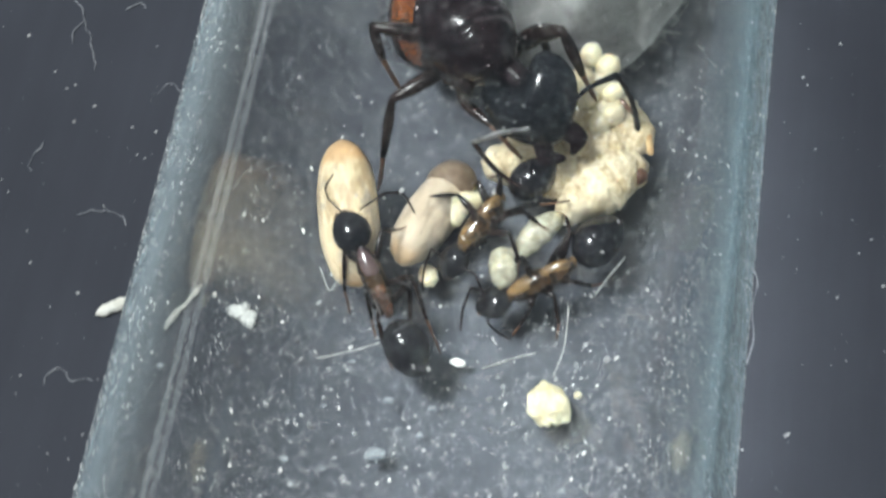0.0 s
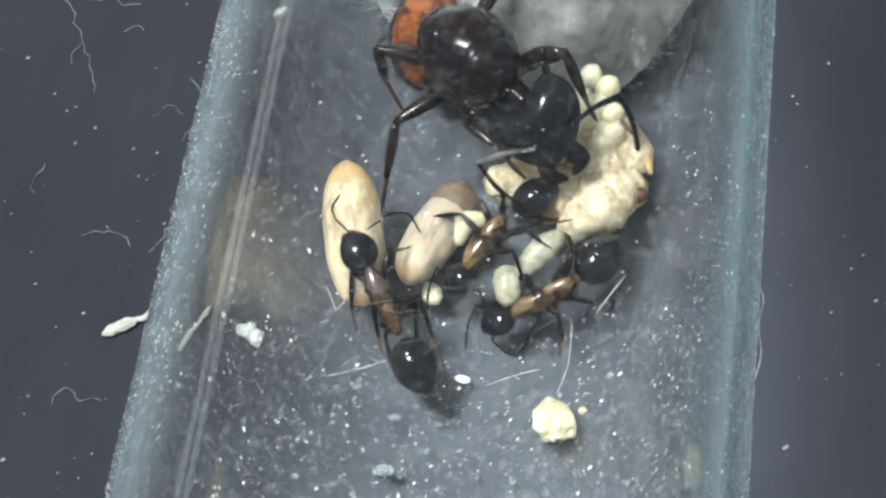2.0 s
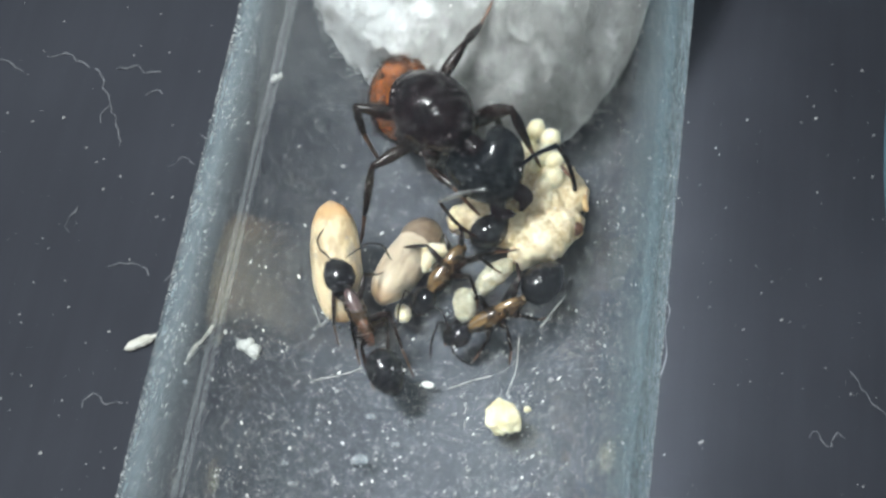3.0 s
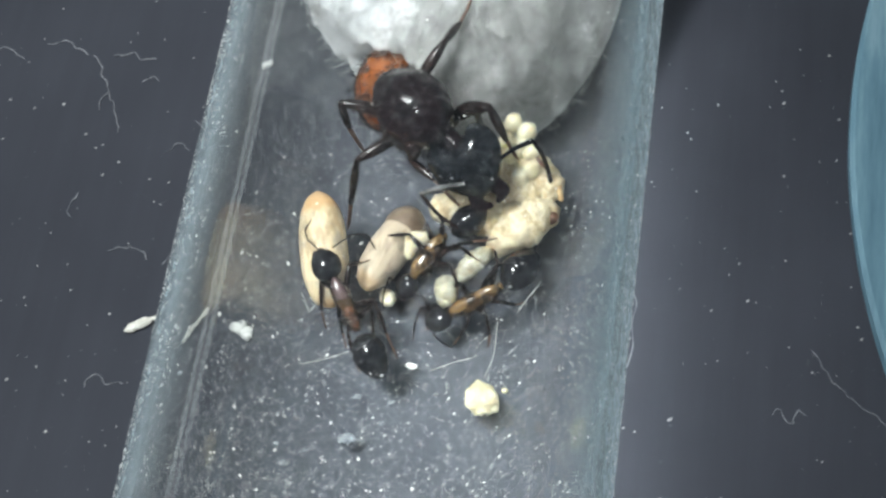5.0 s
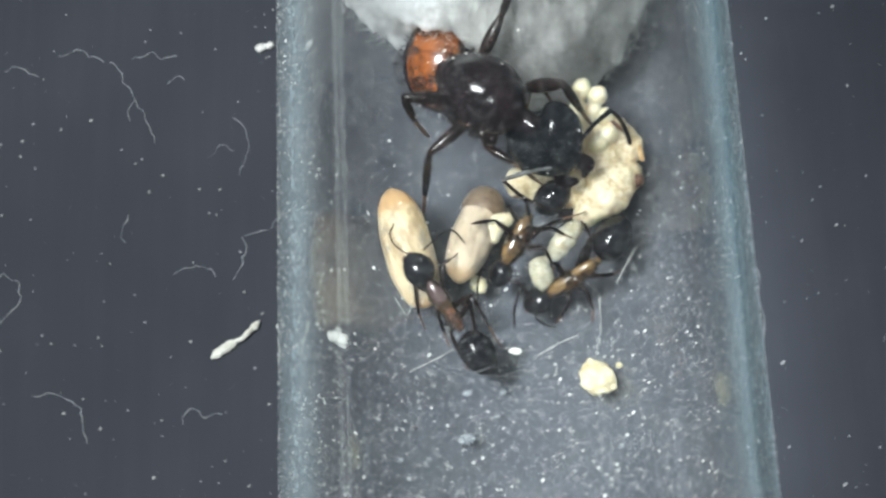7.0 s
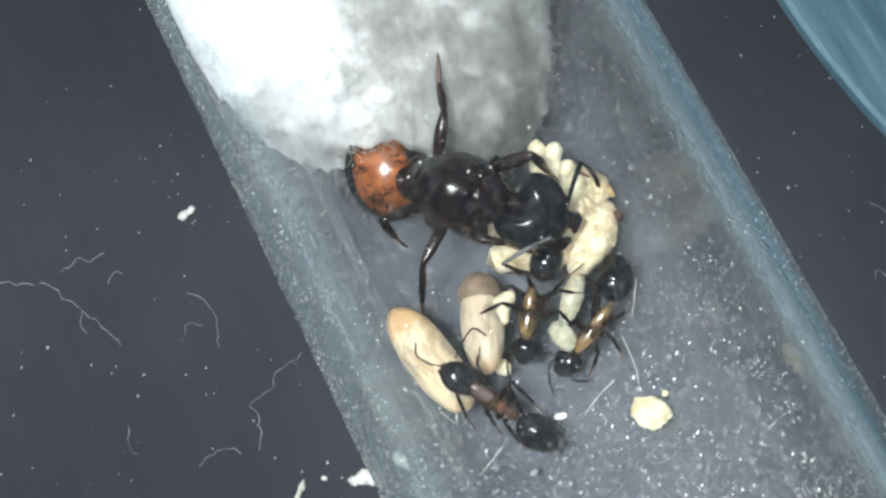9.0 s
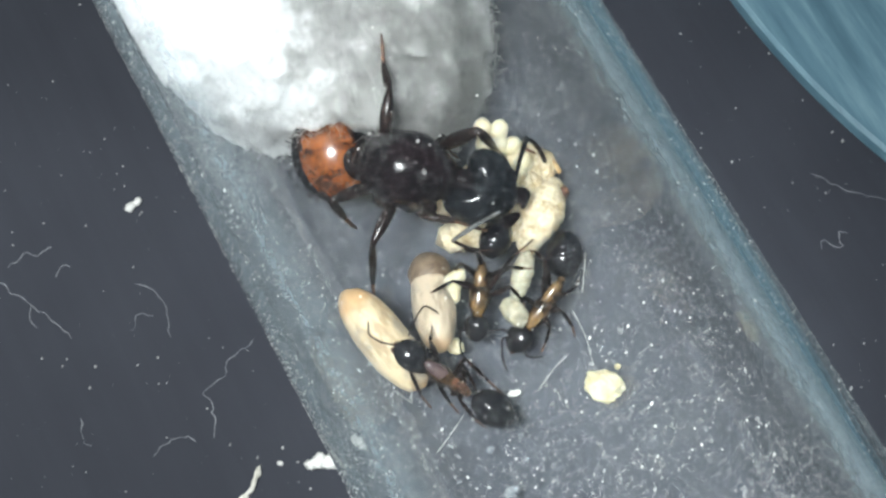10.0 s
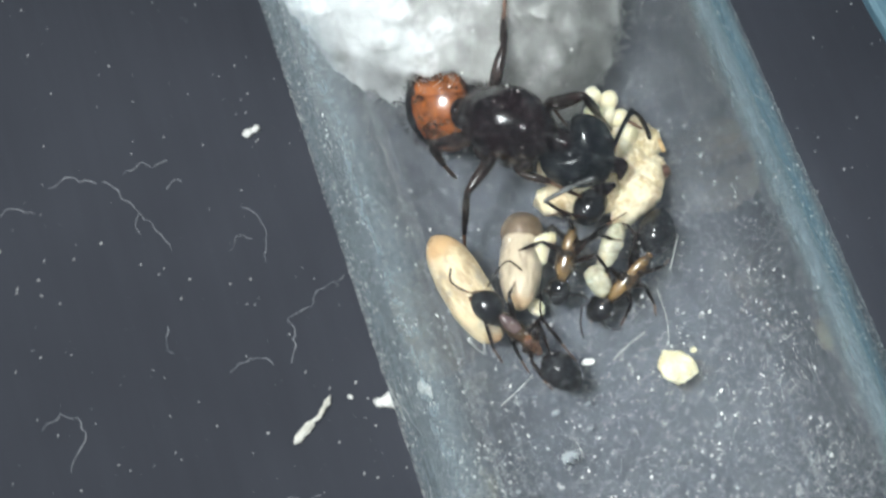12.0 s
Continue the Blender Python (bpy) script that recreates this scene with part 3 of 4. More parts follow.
pupa = build_larva([(1.5, -4.5, 2.5), (2.3, -4.0, 3.0), (3.0, -3.4, 3.1), (3.75, -3.0, 2.9)],
                   [0.35, 0.75, 0.98, 0.9, 0.62], CREAM, "plump cream ant pupa with a brown spot", "ant_pupa")
bm = bmesh.new()
blob(bm, (3.85, -3.5, 3.15), (0.27, 0.27, 0.26), (0.8, 0.1, 0.5), shape=lumpy(0.1, 2, 1))
part("brown_spot", bm, SPOT, pupa, "brown waste spot at the tip")
for pts, rad, mat, lab in (
        ([(1.2, -1.0, 2.8), (2.1, -1.4, 3.5), (3.1, -1.9, 3.6), (3.9, -2.5, 3.4)], [0.5, 0.8, 0.85, 0.6], CREAM, "cream ant larva curled among others"),
        ([(-0.9, -2.6, 2.7), (0.2, -2.95, 3.0), (1.4, -3.4, 3.2), (2.2, -3.2, 3.2)], [0.5, 0.85, 0.85, 0.5], CREAM, "cream ant larva under the queen"),
        ([(1.6, -2.3, 3.0), (2.4, -2.7, 3.5), (3.2, -2.6, 3.6)], [0.5, 0.75, 0.6], CREAM, "cream ant larva curled among others"),
        ([(-0.3, -1.3, 2.3), (0.5, -1.5, 2.8), (1.4, -2.0, 3.0)], [0.5, 0.8, 0.6], CREAM, "cream ant larva under the queen"),
        ([(0.25, -6.05, 2.75), (0.85, -5.5, 3.0), (1.45, -4.9, 3.0)], [0.24, 0.38, 0.42, 0.28], LARVA, "pale translucent ant larva"),
        ([(-0.1, -6.95, 2.6), (-0.05, -6.55, 2.75), (-0.15, -6.0, 2.75)], [0.30, 0.40, 0.44, 0.36], LARVA, "pale translucent ant larva"),
        ([(-1.8, -4.9, 2.8), (-1.5, -4.4, 3.05), (-1.0, -4.2, 3.0)], [0.25, 0.38, 0.22], EGG, "small yellowish ant larva"),
        ([(-2.5, -6.25, 1.65), (-2.75, -5.85, 1.75)], [0.26, 0.33, 0.22], EGG, "small yellowish ant larva")):
    build_larva(pts, rad, mat, lab)
bm = bmesh.new()
sweep(bm, [(2.9, -1.55, 4.45), (3.3, -1.75, 4.4), (3.65, -2.05, 4.2)], [0.05, 0.13, 0.06], 8, 5, 0.6)
tagged(part("brown_scrap", bm, SPOT, base=(3.3, -1.75, 4.3)), "small brown scrap lying on the larvae", "scrap")
bm = bmesh.new()
sweep(bm, [(3.75, -2.2, 4.1), (4.05, -2.5, 3.7), (4.2, -2.8, 3.3)], [0.08, 0.2, 0.1], 8, 5, 0.6)
tagged(part("brown_scrap", bm, RUSTY, base=(4.0, -2.5, 3.6)), "small brown scrap lying on the larvae", "scrap")
for x, y, z, r in ((2.34, -0.55, 5.2, 0.36), (2.85, -0.85, 5.0, 0.37), (2.1, -1.0, 4.8, 0.34), (2.6, -1.25, 4.75, 0.36),
                   (3.0, -1.45, 4.55, 0.33), (2.3, -1.6, 4.6, 0.34), (3.05, -2.2, 4.45, 0.36), (2.7, -2.45, 4.35, 0.34)):
    e = empty("ant_egg", (x, y, z - r), "rounded pale yellow ant egg in a clump", "egg", "ant eggs")
    bm = bmesh.new()
    blob(bm, (x, y, z), (r * 1.12, r * 0.95, r * 0.95), (x - 2, 0.5, 0.3), shape=lumpy(0.12, 1.6, x * 3), u=16, v=12)
    part("shell", bm, EGG, e)


# ---- the ants ----
def heart(p):
    """Seen from above: broad lobes behind (x < 0), a shallow notch between them, narrowing to the jaws."""
    w = 1.06 - 0.34 * max(p.x, 0) ** 1.2 + 0.12 * max(-p.x, 0)
    x = p.x + (0.54 * math.exp(-(p.y / 0.44) ** 2) if p.x < 0 else 0.0) * abs(p.x)
    seam = math.exp(-(p.y / 0.05) ** 2) * 0.02 * (1 - abs(p.x))
    return (x, p.y * w, p.z * (1 - 0.10 * p.x) * (1 - seam))


def build_queen():
    queen = empty("queen_ant", (-0.9, -1.2, 3.2), "large glossy black queen ant with an orange-banded gaster", "ant")
    head_c, head_way = Vector((0.98, -3.06, 6.28)), Vector((0.48, -0.52, -0.70))
    up = Vector((0.0, -0.77, 0.55))
    turn = axes(head_way, up)
    bm = bmesh.new()
    blob(bm, head_c, (1.5, 1.36, 1.0), head_way, up, heart, 44, 30)
    head = part("head", bm, HEAD, queen, "broad heart-shaped black head")
    for s in (1, -1):
        bm = bmesh.new()
        blob(bm, head_c + turn @ Vector((0.25, 1.16 * s, 0.45)), (0.27, 0.14, 0.2), head_way, up, u=14, v=10)
        part("eye", bm, BLACK, head)
        root = head_c + turn @ Vector((1.25, 0.42 * s, 0.05))
        bar("mandible", [root, root + turn @ Vector((0.42, 0.10 * s, -0.08)), root + turn @ Vector((0.72, -0.28 * s, -0.16))],
            [0.34, 0.32, 0.10], MESO, head, "dark toothed jaw", 10, 0.6)
    ant = bar("antenna", [(2.1, -3.65, 6.75), (2.7, -3.0, 6.75), (3.37, -2.27, 6.35)], [0.07, 0.085, 0.11], BLACK, queen, "elbowed black antenna")
    bar("funiculus", [(3.37, -2.27, 6.35), (3.65, -2.25, 5.4), (3.8, -2.4, 4.3), (3.75, -2.5, 3.5)], [0.075, 0.09, 0.10, 0.10, 0.06], LEG, ant)
    ant = bar("antenna", [(1.05, -4.3, 6.55), (0.1, -4.1, 6.1), (-0.85, -3.88, 5.4)], [0.07, 0.085, 0.10, 0.07], SHEEN_CHITIN, queen, "elbowed black antenna")
    bar("funiculus", [(-0.85, -3.88, 5.4), (-0.3, -4.2, 4.5), (0.5, -4.5, 3.9)], [0.07, 0.08, 0.06], LEG, ant)
    way = Vector((2.9, -3.0, 1.1))
    side = axes(way)

    def thorax(p):
        """Pronotum, shield and rear slope, parted by shallow seams."""
        width = 1.0 + 0.10 * math.exp(-((p.x - 0.25) / 0.4) ** 2) - 0.10 * max(-p.x, 0)
        hump = 0.12 * math.exp(-((p.x - 0.1) / 0.45) ** 2)
        across = math.sqrt(max(1 - p.x * p.x, 0.0))
        seam = sum(d * math.exp(-((p.x - k + 0.10 * (p.y / max(across, 0.2)) ** 2) / w) ** 2)
                   for k, w, d in ((0.66, 0.045, 0.07), (-0.42, 0.04, 0.06), (-0.66, 0.05, 0.08)))
        line = sum(math.exp(-((abs(p.y) - k) / 0.03) ** 2) for k in (0.42,)) * (0.02 if -0.4 < p.x < 0.6 and p.z > 0 else 0)
        dent = 0.03 * noise.noise(p * 3.1)
        f = 1 - seam - line + dent
        return (p.x, p.y * width * f, p.z * (1 + hump) * f - 0.05 * p.x)
    meso_c = Vector((-1.12, -1.32, 7.27))
    bm = bmesh.new()
    blob(bm, meso_c, (1.98, 1.30, 1.42), way, shape=thorax, u=72, v=72)
    meso = part("mesosoma", bm, MESO, queen, "humped glossy brown-black thorax")
    bm = bmesh.new()
    blob(bm, meso_c + side @ Vector((1.55, 0, -0.16)), (0.42, 0.74, 0.74), way, shape=lumpy(0.05, 2, 3), u=28, v=20)
    part("pronotum", bm, MESO, meso)
    bm = bmesh.new()
    blob(bm, meso_c + side @ Vector((-0.95, 0, 0.66)), (0.50, 0.62, 0.52), way, shape=lumpy(0.05, 2, 5), u=28, v=20)
    part("scutellum", bm, MESO, meso)
    # hip joints below the thorax
    for along, s, size in ((0.85, 1, 0.44), (0.85, -1, 0.44), (0.1, 1, 0.44), (0.1, -1, 0.44), (-0.9, 1, 0.44), (-0.9, -1, 0.44)):
        bm = bmesh.new()
        blob(bm, meso_c + side @ Vector((along, 0.92 * s, -0.82)), (size, size * 0.75, size * 0.95), (0.3, s * 0.6, -0.6), shape=lumpy(0.06, 2, along), u=18, v=14)
        part("coxa", bm, LEG, meso)
    # a row of short ridges where the wings were shed
    for s in (1, -1):
        bm = bmesh.new()
        blob(bm, meso_c + side @ Vector((0.0, 1.22 * s, 0.30)), (0.34, 0.12, 0.22), way, shape=lumpy(0.2, 3, s), u=16, v=12)
        part("wing_scar", bm, LEG, meso)
    bar("neck", [(0.25, -2.4, 6.9), (0.75, -2.85, 6.8)], [0.45, 0.4], MESO, queen)
    bm = bmesh.new()
    blob(bm, (-2.35, 0.35, 6.0), (0.35, 0.6, 0.75), (0.6, -0.6, 0.5), u=18, v=14)
    part("petiole", bm, MESO, queen, "upright dark waist scale")
    # gaster: hangs down behind, its front plate dark, a broad orange band, dark rings behind
    gway = Vector((0.12, -0.35, 0.92))
    gc = Vector((-2.82, 2.12, 4.15))
    gturn = axes(gway, (0.93, -0.32, -0.16))
    gr = (1.75, 1.92, 1.68)

    def zone(p):
        """Which plate a point of the unit gaster belongs to; the borders waver as pigment does."""
        n = 0.05 * noise.noise(p * 3.3) + 0.03 * noise.noise(p * 9.0) + 0.02 * noise.noise(p * 25.0)
        if p.x < 0.14 + n:
            return "middle_plate" if p.x > -0.38 else "rear_plate" if p.x > -0.70 else "tail_plate"
        if p.z > 0.40 + 0.22 * p.y + n or p.x < 0.30 - 0.26 * p.z - 0.12 * p.y * p.y + n:
            return "saddle_plate"
        edge = min(p.x - 0.14, 0.40 + 0.22 * p.y - p.z, p.x - 0.30 + 0.26 * p.z + 0.12 * p.y * p.y)
        if abs(p.y - 0.02) < 0.03 + 0.20 * max(p.z + 0.2, 0) ** 1.5 + n:
            return "dark_midline"
        if edge < 0.09 + 1.6 * n:
            return "brown_margin"
        return "orange_patch" if p.y > 0 else "orange_patch_b"
    looks = {"orange_patch": (ORANGE, "glossy orange patch on the gaster"), "orange_patch_b": (ORANGE, "glossy orange patch on the gaster"),
             "dark_midline": (MAROON, "red-brown tapering stripe down the middle"), "brown_margin": (MAROON, "red-brown margin of the orange patches"), "saddle_plate": (BLACK, "black border of the front plate"),
             "middle_plate": (MESO, "dark brown middle plate"), "rear_plate": (MESO, "dark brown rear plate"), "tail_plate": (BLACK, "black tail plate")}
    for title, (stuff, words) in looks.items():
        bm = bmesh.new()
        blob(bm, (0, 0, 0), (1, 1, 1), (1, 0, 0), u=128, v=128)
        bmesh.ops.delete(bm, geom=[f for f in bm.faces if zone(f.calc_center_median().normalized()) != title], context="FACES")
        for w in bm.verts:
            ring = sum(math.exp(-((w.co.x - k) / 0.025) ** 2) for k in (0.14, -0.38, -0.70))
            grow = (1 - 0.03 * ring) * (0.985 if w.co.x < 0.14 else 1.0)
            w.co = gc + gturn @ Vector((w.co.x * gr[0], w.co.y * gr[1] * grow, w.co.z * gr[2] * grow))
        part(title.replace("_b", ""), bm, stuff, queen, words)
    hairs("bristles", gc, gr, gway, 700, 0.30, queen, 3, LEG, False, 0.016, 0.72)
    hairs("bristles", meso_c + side @ Vector((-0.5, 0, 0)), (1.5, 1.28, 1.40), way, 420, 0.26, queen, 4, LEG, True, 0.014, 0.35)
    leg(queen, (0.5, -0.95, 6.6), (1.88, -1.65, 7.65), (2.25, -1.7, 5.7), (2.55, -1.8, 4.6), 0.235)
    leg(queen, (-1.1, -2.1, 6.0), (-1.35, -2.5, 5.6), (-0.38, -3.25, 5.4), (0.5, -3.9, 4.6), 0.21)
    leg(queen, (-1.7, -1.5, 6.0), (-3.4, -2.6, 5.85), (-4.1, -3.0, 3.6), (-4.5, -3.3, 2.3), 0.20)
    leg(queen, (-2.0, -1.0, 6.6), (-3.96, -0.97, 7.3), (-3.8, -1.35, 6.2), (-3.6, -1.2, 4.6), 0.21)
    leg(queen, (-1.1, 0.3, 6.9), (-0.08, 1.45, 7.75), (0.28, 2.7, 7.3), (0.76, 3.56, 7.78), 0.20)
    leg(queen, (0.1, -0.9, 6.0), (0.9, -0.2, 5.6), (0.9, 0.1, 4.2), (1.2, -0.1, 3.0), 0.17)


def build_worker(label, head, thorax, waist, gaster, head_r, thorax_r, gaster_r, head_mat, thorax_mat, rear_mat, side_mat, seed, legs, feelers):
    head, thorax, waist, gaster = (Vector(p) for p in (head, thorax, waist, gaster))
    ant = empty("worker_ant", (thorax.x, thorax.y, min(head.z, gaster.z) - gaster_r), label, "ant", "worker ants")
    way = (head - thorax).normalized()
    bm = bmesh.new()

    def face(p):
        return (p.x, p.y * (1 - 0.16 * p.x), p.z * (1 - 0.08 * p.x))
    blob(bm, head, (head_r * 1.12, head_r, head_r * 0.82), way, shape=face, u=30, v=22)
    h = part("head", bm, head_mat, ant, "glossy black rounded head")
    turn = axes(way)
    for s in (1, -1):
        bm = bmesh.new()
        blob(bm, head + turn @ Vector((-head_r * 0.05, head_r * 0.88 * s, head_r * 0.22)), (head_r * 0.24, head_r * 0.12, head_r * 0.2), way, u=12, v=8)
        part("eye", bm, LEG, h)
        root = head + turn @ Vector((head_r * 0.95, head_r * 0.25 * s, -head_r * 0.1))
        bar("mandible", [root, root + turn @ Vector((head_r * 0.22, -head_r * 0.1 * s, -0.03))], [head_r * 0.22, head_r * 0.1], RUST, h, sides=6)
    tw = (head - waist)
    n0 = head - way * head_r
    reach = (n0 - waist).length
    sides = axes(tw)

    def chest(p):
        """One slender body: broad in front, pinched before the sloping rear, with two seams."""
        pinch = 0.16 * math.exp(-((p.x + 0.22) / 0.16) ** 2)
        seam = 0.06 * (math.exp(-((p.x - 0.28) / 0.04) ** 2) + math.exp(-((p.x + 0.30) / 0.05) ** 2))
        f = (1.0 + 0.10 * p.x) * (1 - pinch - seam)
        return (p.x, p.y * f, p.z * f * (1.08 - 0.1 * p.x))
    bm = bmesh.new()
    blob(bm, n0.lerp(waist, 0.48), (reach * 0.52, thorax_r, thorax_r * 1.08), tw, shape=chest, u=32, v=48)
    t = part("mesosoma", bm, side_mat, ant, "narrow brown thorax")
    for title, at, size, wide, stuff in (("pronotum", 0.33, 0.34, 0.78, thorax_mat), ("propodeum", 0.70, 0.32, 0.62, rear_mat)):
        bm = bmesh.new()
        blob(bm, n0.lerp(waist, at) + sides @ Vector((0, 0, thorax_r * 0.36)), (reach * size, thorax_r * wide, thorax_r * 0.78), tw,
             shape=lumpy(0.05, 2, seed + at), u=22, v=16)
        part(title, bm, stuff, t)
    for at, s in ((0.30, 1), (0.30, -1), (0.55, 1), (0.55, -1), (0.80, 1), (0.80, -1)):
        bm = bmesh.new()
        blob(bm, n0.lerp(waist, at) + sides @ Vector((0, thorax_r * 0.62 * s, -thorax_r * 0.55)), (0.17, 0.13, 0.17), (0, 0, 1), u=12, v=8)
        part("coxa", bm, LEG, t)
    bar("neck", [n0 + way * head_r * 0.2, n0.lerp(waist, 0.12)], [thorax_r * 0.45, thorax_r * 0.5], thorax_mat, ant)
    gway = (waist - gaster).normalized()
    bm = bmesh.new()
    blob(bm, waist + Vector((0, 0, 0.06)), (0.10, 0.16, 0.24), gway, u=14, v=10)
    part("petiole", bm, thorax_mat, ant)
    length = gaster_r * 1.38
    bm = bmesh.new()
    blob(bm, (0, 0, 0), (1, 1, 1), (1, 0, 0), u=36, v=72)
    gturn = axes(gway)
    for w in bm.verts:
        x = w.co.x
        seam = sum(math.exp(-((x - k) / 0.03) ** 2) for k in (0.42, -0.05, -0.45, -0.75))
        s = (1.0 - 0.03 * seam) * (1 + 0.12 * x - 0.10 * x * x)
        w.co = gaster + gturn @ Vector((x * length, w.co.y * gaster_r * s, w.co.z * gaster_r * s))
    part("gaster", bm, SHINE, ant, "glossy black banded abdomen")
    hairs("bristles", gaster, (length, gaster_r, gaster_r), gway, 24, 0.12, ant, seed, PALE_LEG, True, 0.006)
    for pts in legs:
        leg(ant, *pts, 0.095)
    for pts in feelers:
        a = bar("antenna", pts[:2], [0.026, 0.034], LEG, ant, sides=6)
        bar("funiculus", pts[1:], [0.026, 0.034, 0.038, 0.024], LEG, a, sides=6)
    return ant


build_queen()
build_worker("worker ant with black head and gaster, rust thorax, on a cocoon",
             (-4.3, -6.58, 4.8), (-3.74, -7.35, 4.4), (-3.16, -8.45, 3.2), (-2.64, -9.25, 2.65), 0.57, 0.36, 0.66, SHINE, PURPLE, RUST, DARK_AMBER, 11,
             [((-3.55, -7.3, 4.2), (-3.4, -6.5, 4.7), (-3.2, -6.0, 4.0), (-3.0, -5.6, 3.6)),
              ((-3.3, -7.8, 3.8), (-2.6, -7.3, 3.5), (-2.25, -8.1, 2.4), (-1.95, -8.6, 1.3)),
              ((-3.1, -8.1, 3.4), (-2.75, -7.35, 3.2), (-2.8, -8.2, 2.1), (-2.6, -8.7, 1.3)),
              ((-3.8, -7.3, 3.9), (-4.6, -6.9, 4.2), (-4.7, -7.6, 3.2), (-4.6, -8.0, 2.6)),
              ((-3.5, -7.9, 3.7), (-3.95, -7.7, 3.6), (-3.9, -8.2, 2.6), (-3.8, -8.6, 2.2)),
              ((-3.3, -8.2, 3.3), (-3.55, -8.5, 3.2), (-3.4, -9.1, 2.2), (-3.2, -9.5, 1.9))],
             [((-4.0, -6.1, 5.2), (-3.3, -5.6, 5.3), (-2.9, -5.3, 4.8), (-2.6, -5.6, 4.3)),
              ((-4.5, -6.2, 5.1), (-5.0, -5.8, 5.3), (-5.2, -5.3, 5.2), (-5.0, -4.9, 5.3))])
build_worker("worker ant with amber thorax below the queen's head",
             (-1.62, -6.25, 2.7), (-0.85, -5.5, 3.5), (-0.2, -4.5, 3.5), (0.75, -3.95, 3.7), 0.47, 0.40, 0.60, SHINE, AMBER, AMBER, DARK_AMBER, 12,
             [((-0.8, -5.2, 3.3), (-1.5, -4.6, 3.8), (-2.3, -4.5, 3.6), (-2.8, -4.4, 3.4)),
              ((-0.5, -5.0, 3.3), (-0.9, -4.2, 3.9), (-1.2, -4.0, 3.0), (-1.5, -3.8, 2.7)),
              ((-0.3, -4.9, 3.3), (-0.2, -4.2, 4.1), (-0.5, -3.6, 3.4), (-0.8, -3.3, 2.9)),
              ((-0.5, -5.4, 3.3), (0.3, -5.2, 3.9), (1.0, -4.9, 3.7), (1.9, -4.7, 3.6)),
              ((-0.6, -5.6, 3.2), (0.2, -5.9, 3.7), (0.4, -6.3, 2.9), (0.3, -6.7, 2.3)),
              ((-0.2, -5.0, 3.3), (0.6, -5.3, 3.9), (1.0, -5.5, 3.6), (1.3, -5.6, 3.4))],
             [((-1.7, -6.6, 3.4), (-2.2, -6.2, 3.3), (-2.5, -6.6, 2.7), (-2.6, -6.9, 2.1)),
              ((-1.3, -6.8, 3.3), (-0.8, -7.0, 3.2), (-0.6, -7.3, 2.6), (-0.5, -7.5, 2.0))])
build_worker("worker ant with amber thorax and round black gaster beside the larvae",
             (-0.4, -7.2, 1.95), (1.3, -6.9, 2.6), (2.05, -6.35, 2.75), (2.72, -5.42, 2.6), 0.52, 0.36, 0.70, SHINE, AMBER, AMBER, DARK_AMBER, 13,
             [((0.8, -7.1, 2.2), (0.8, -7.5, 2.1), (0.4, -7.7, 1.5), (0.1, -7.8, 1.1)),
              ((1.1, -6.9, 2.2), (1.5, -7.2, 2.3), (1.6, -7.7, 1.6), (1.5, -8.0, 1.2)),
              ((1.5, -6.6, 2.3), (2.0, -6.75, 2.4), (2.5, -6.5, 1.8), (2.8, -6.2, 1.5)),
              ((0.8, -6.6, 2.3), (0.5, -6.2, 2.9), (0.1, -6.5, 2.9), (-0.3, -6.5, 3.2)),
              ((1.2, -6.4, 2.4), (1.7, -5.75, 3.0), (1.95, -5.3, 2.8), (2.0, -5.0, 2.4)),
              ((1.6, -6.2, 2.5), (1.9, -5.5, 3.1), (1.75, -4.95, 3.1), (1.6, -4.7, 2.9))],
             [((-0.7, -7.0, 2.3), (-1.0, -7.1, 2.6), (-1.3, -7.5, 2.0), (-1.4, -7.9, 1.5)),
              ((-0.5, -7.6, 2.1), (-0.5, -7.9, 1.9), (-0.2, -8.0, 1.5), (0.1, -8.0, 1.2))])


# ---- crumbs, flakes, lint ----
def build_crumb(name, centre, radii, forward, material, label, category, amount=0.16, seed=1.0, u=22, v=16):
    ob_base = Vector(centre) - Vector((0, 0, radii[2]))
    bm = bmesh.new()
    blob(bm, centre, radii, forward, shape=lumpy(amount, 1.5, seed), u=u, v=v)
    return tagged(part(name, bm, material, base=ob_base), label, category)


build_crumb("food_crumb", (1.44, -10.15, 1.12), (0.72, 0.60, 0.48), (0.55, -1, 0.1), CRUMB, "cream-coloured irregular food crumb on the glass floor", "crumb", 0.26, 3.3, 56, 40)
build_crumb("food_crumb", (2.3, -9.75, 1.0), (0.13, 0.11, 0.1), (1, 0.2, 0), CRUMB, "tiny cream crumb beside a larger one", "crumb", 0.2, 1.1, 10, 8)
build_crumb("white_flake", (-1.55, -8.52, 0.72), (0.26, 0.13, 0.10), (1, -0.25, 0), WHITE, "small oblong white flake on the glass floor", "flake", 0.15, 2.1, 14, 10)


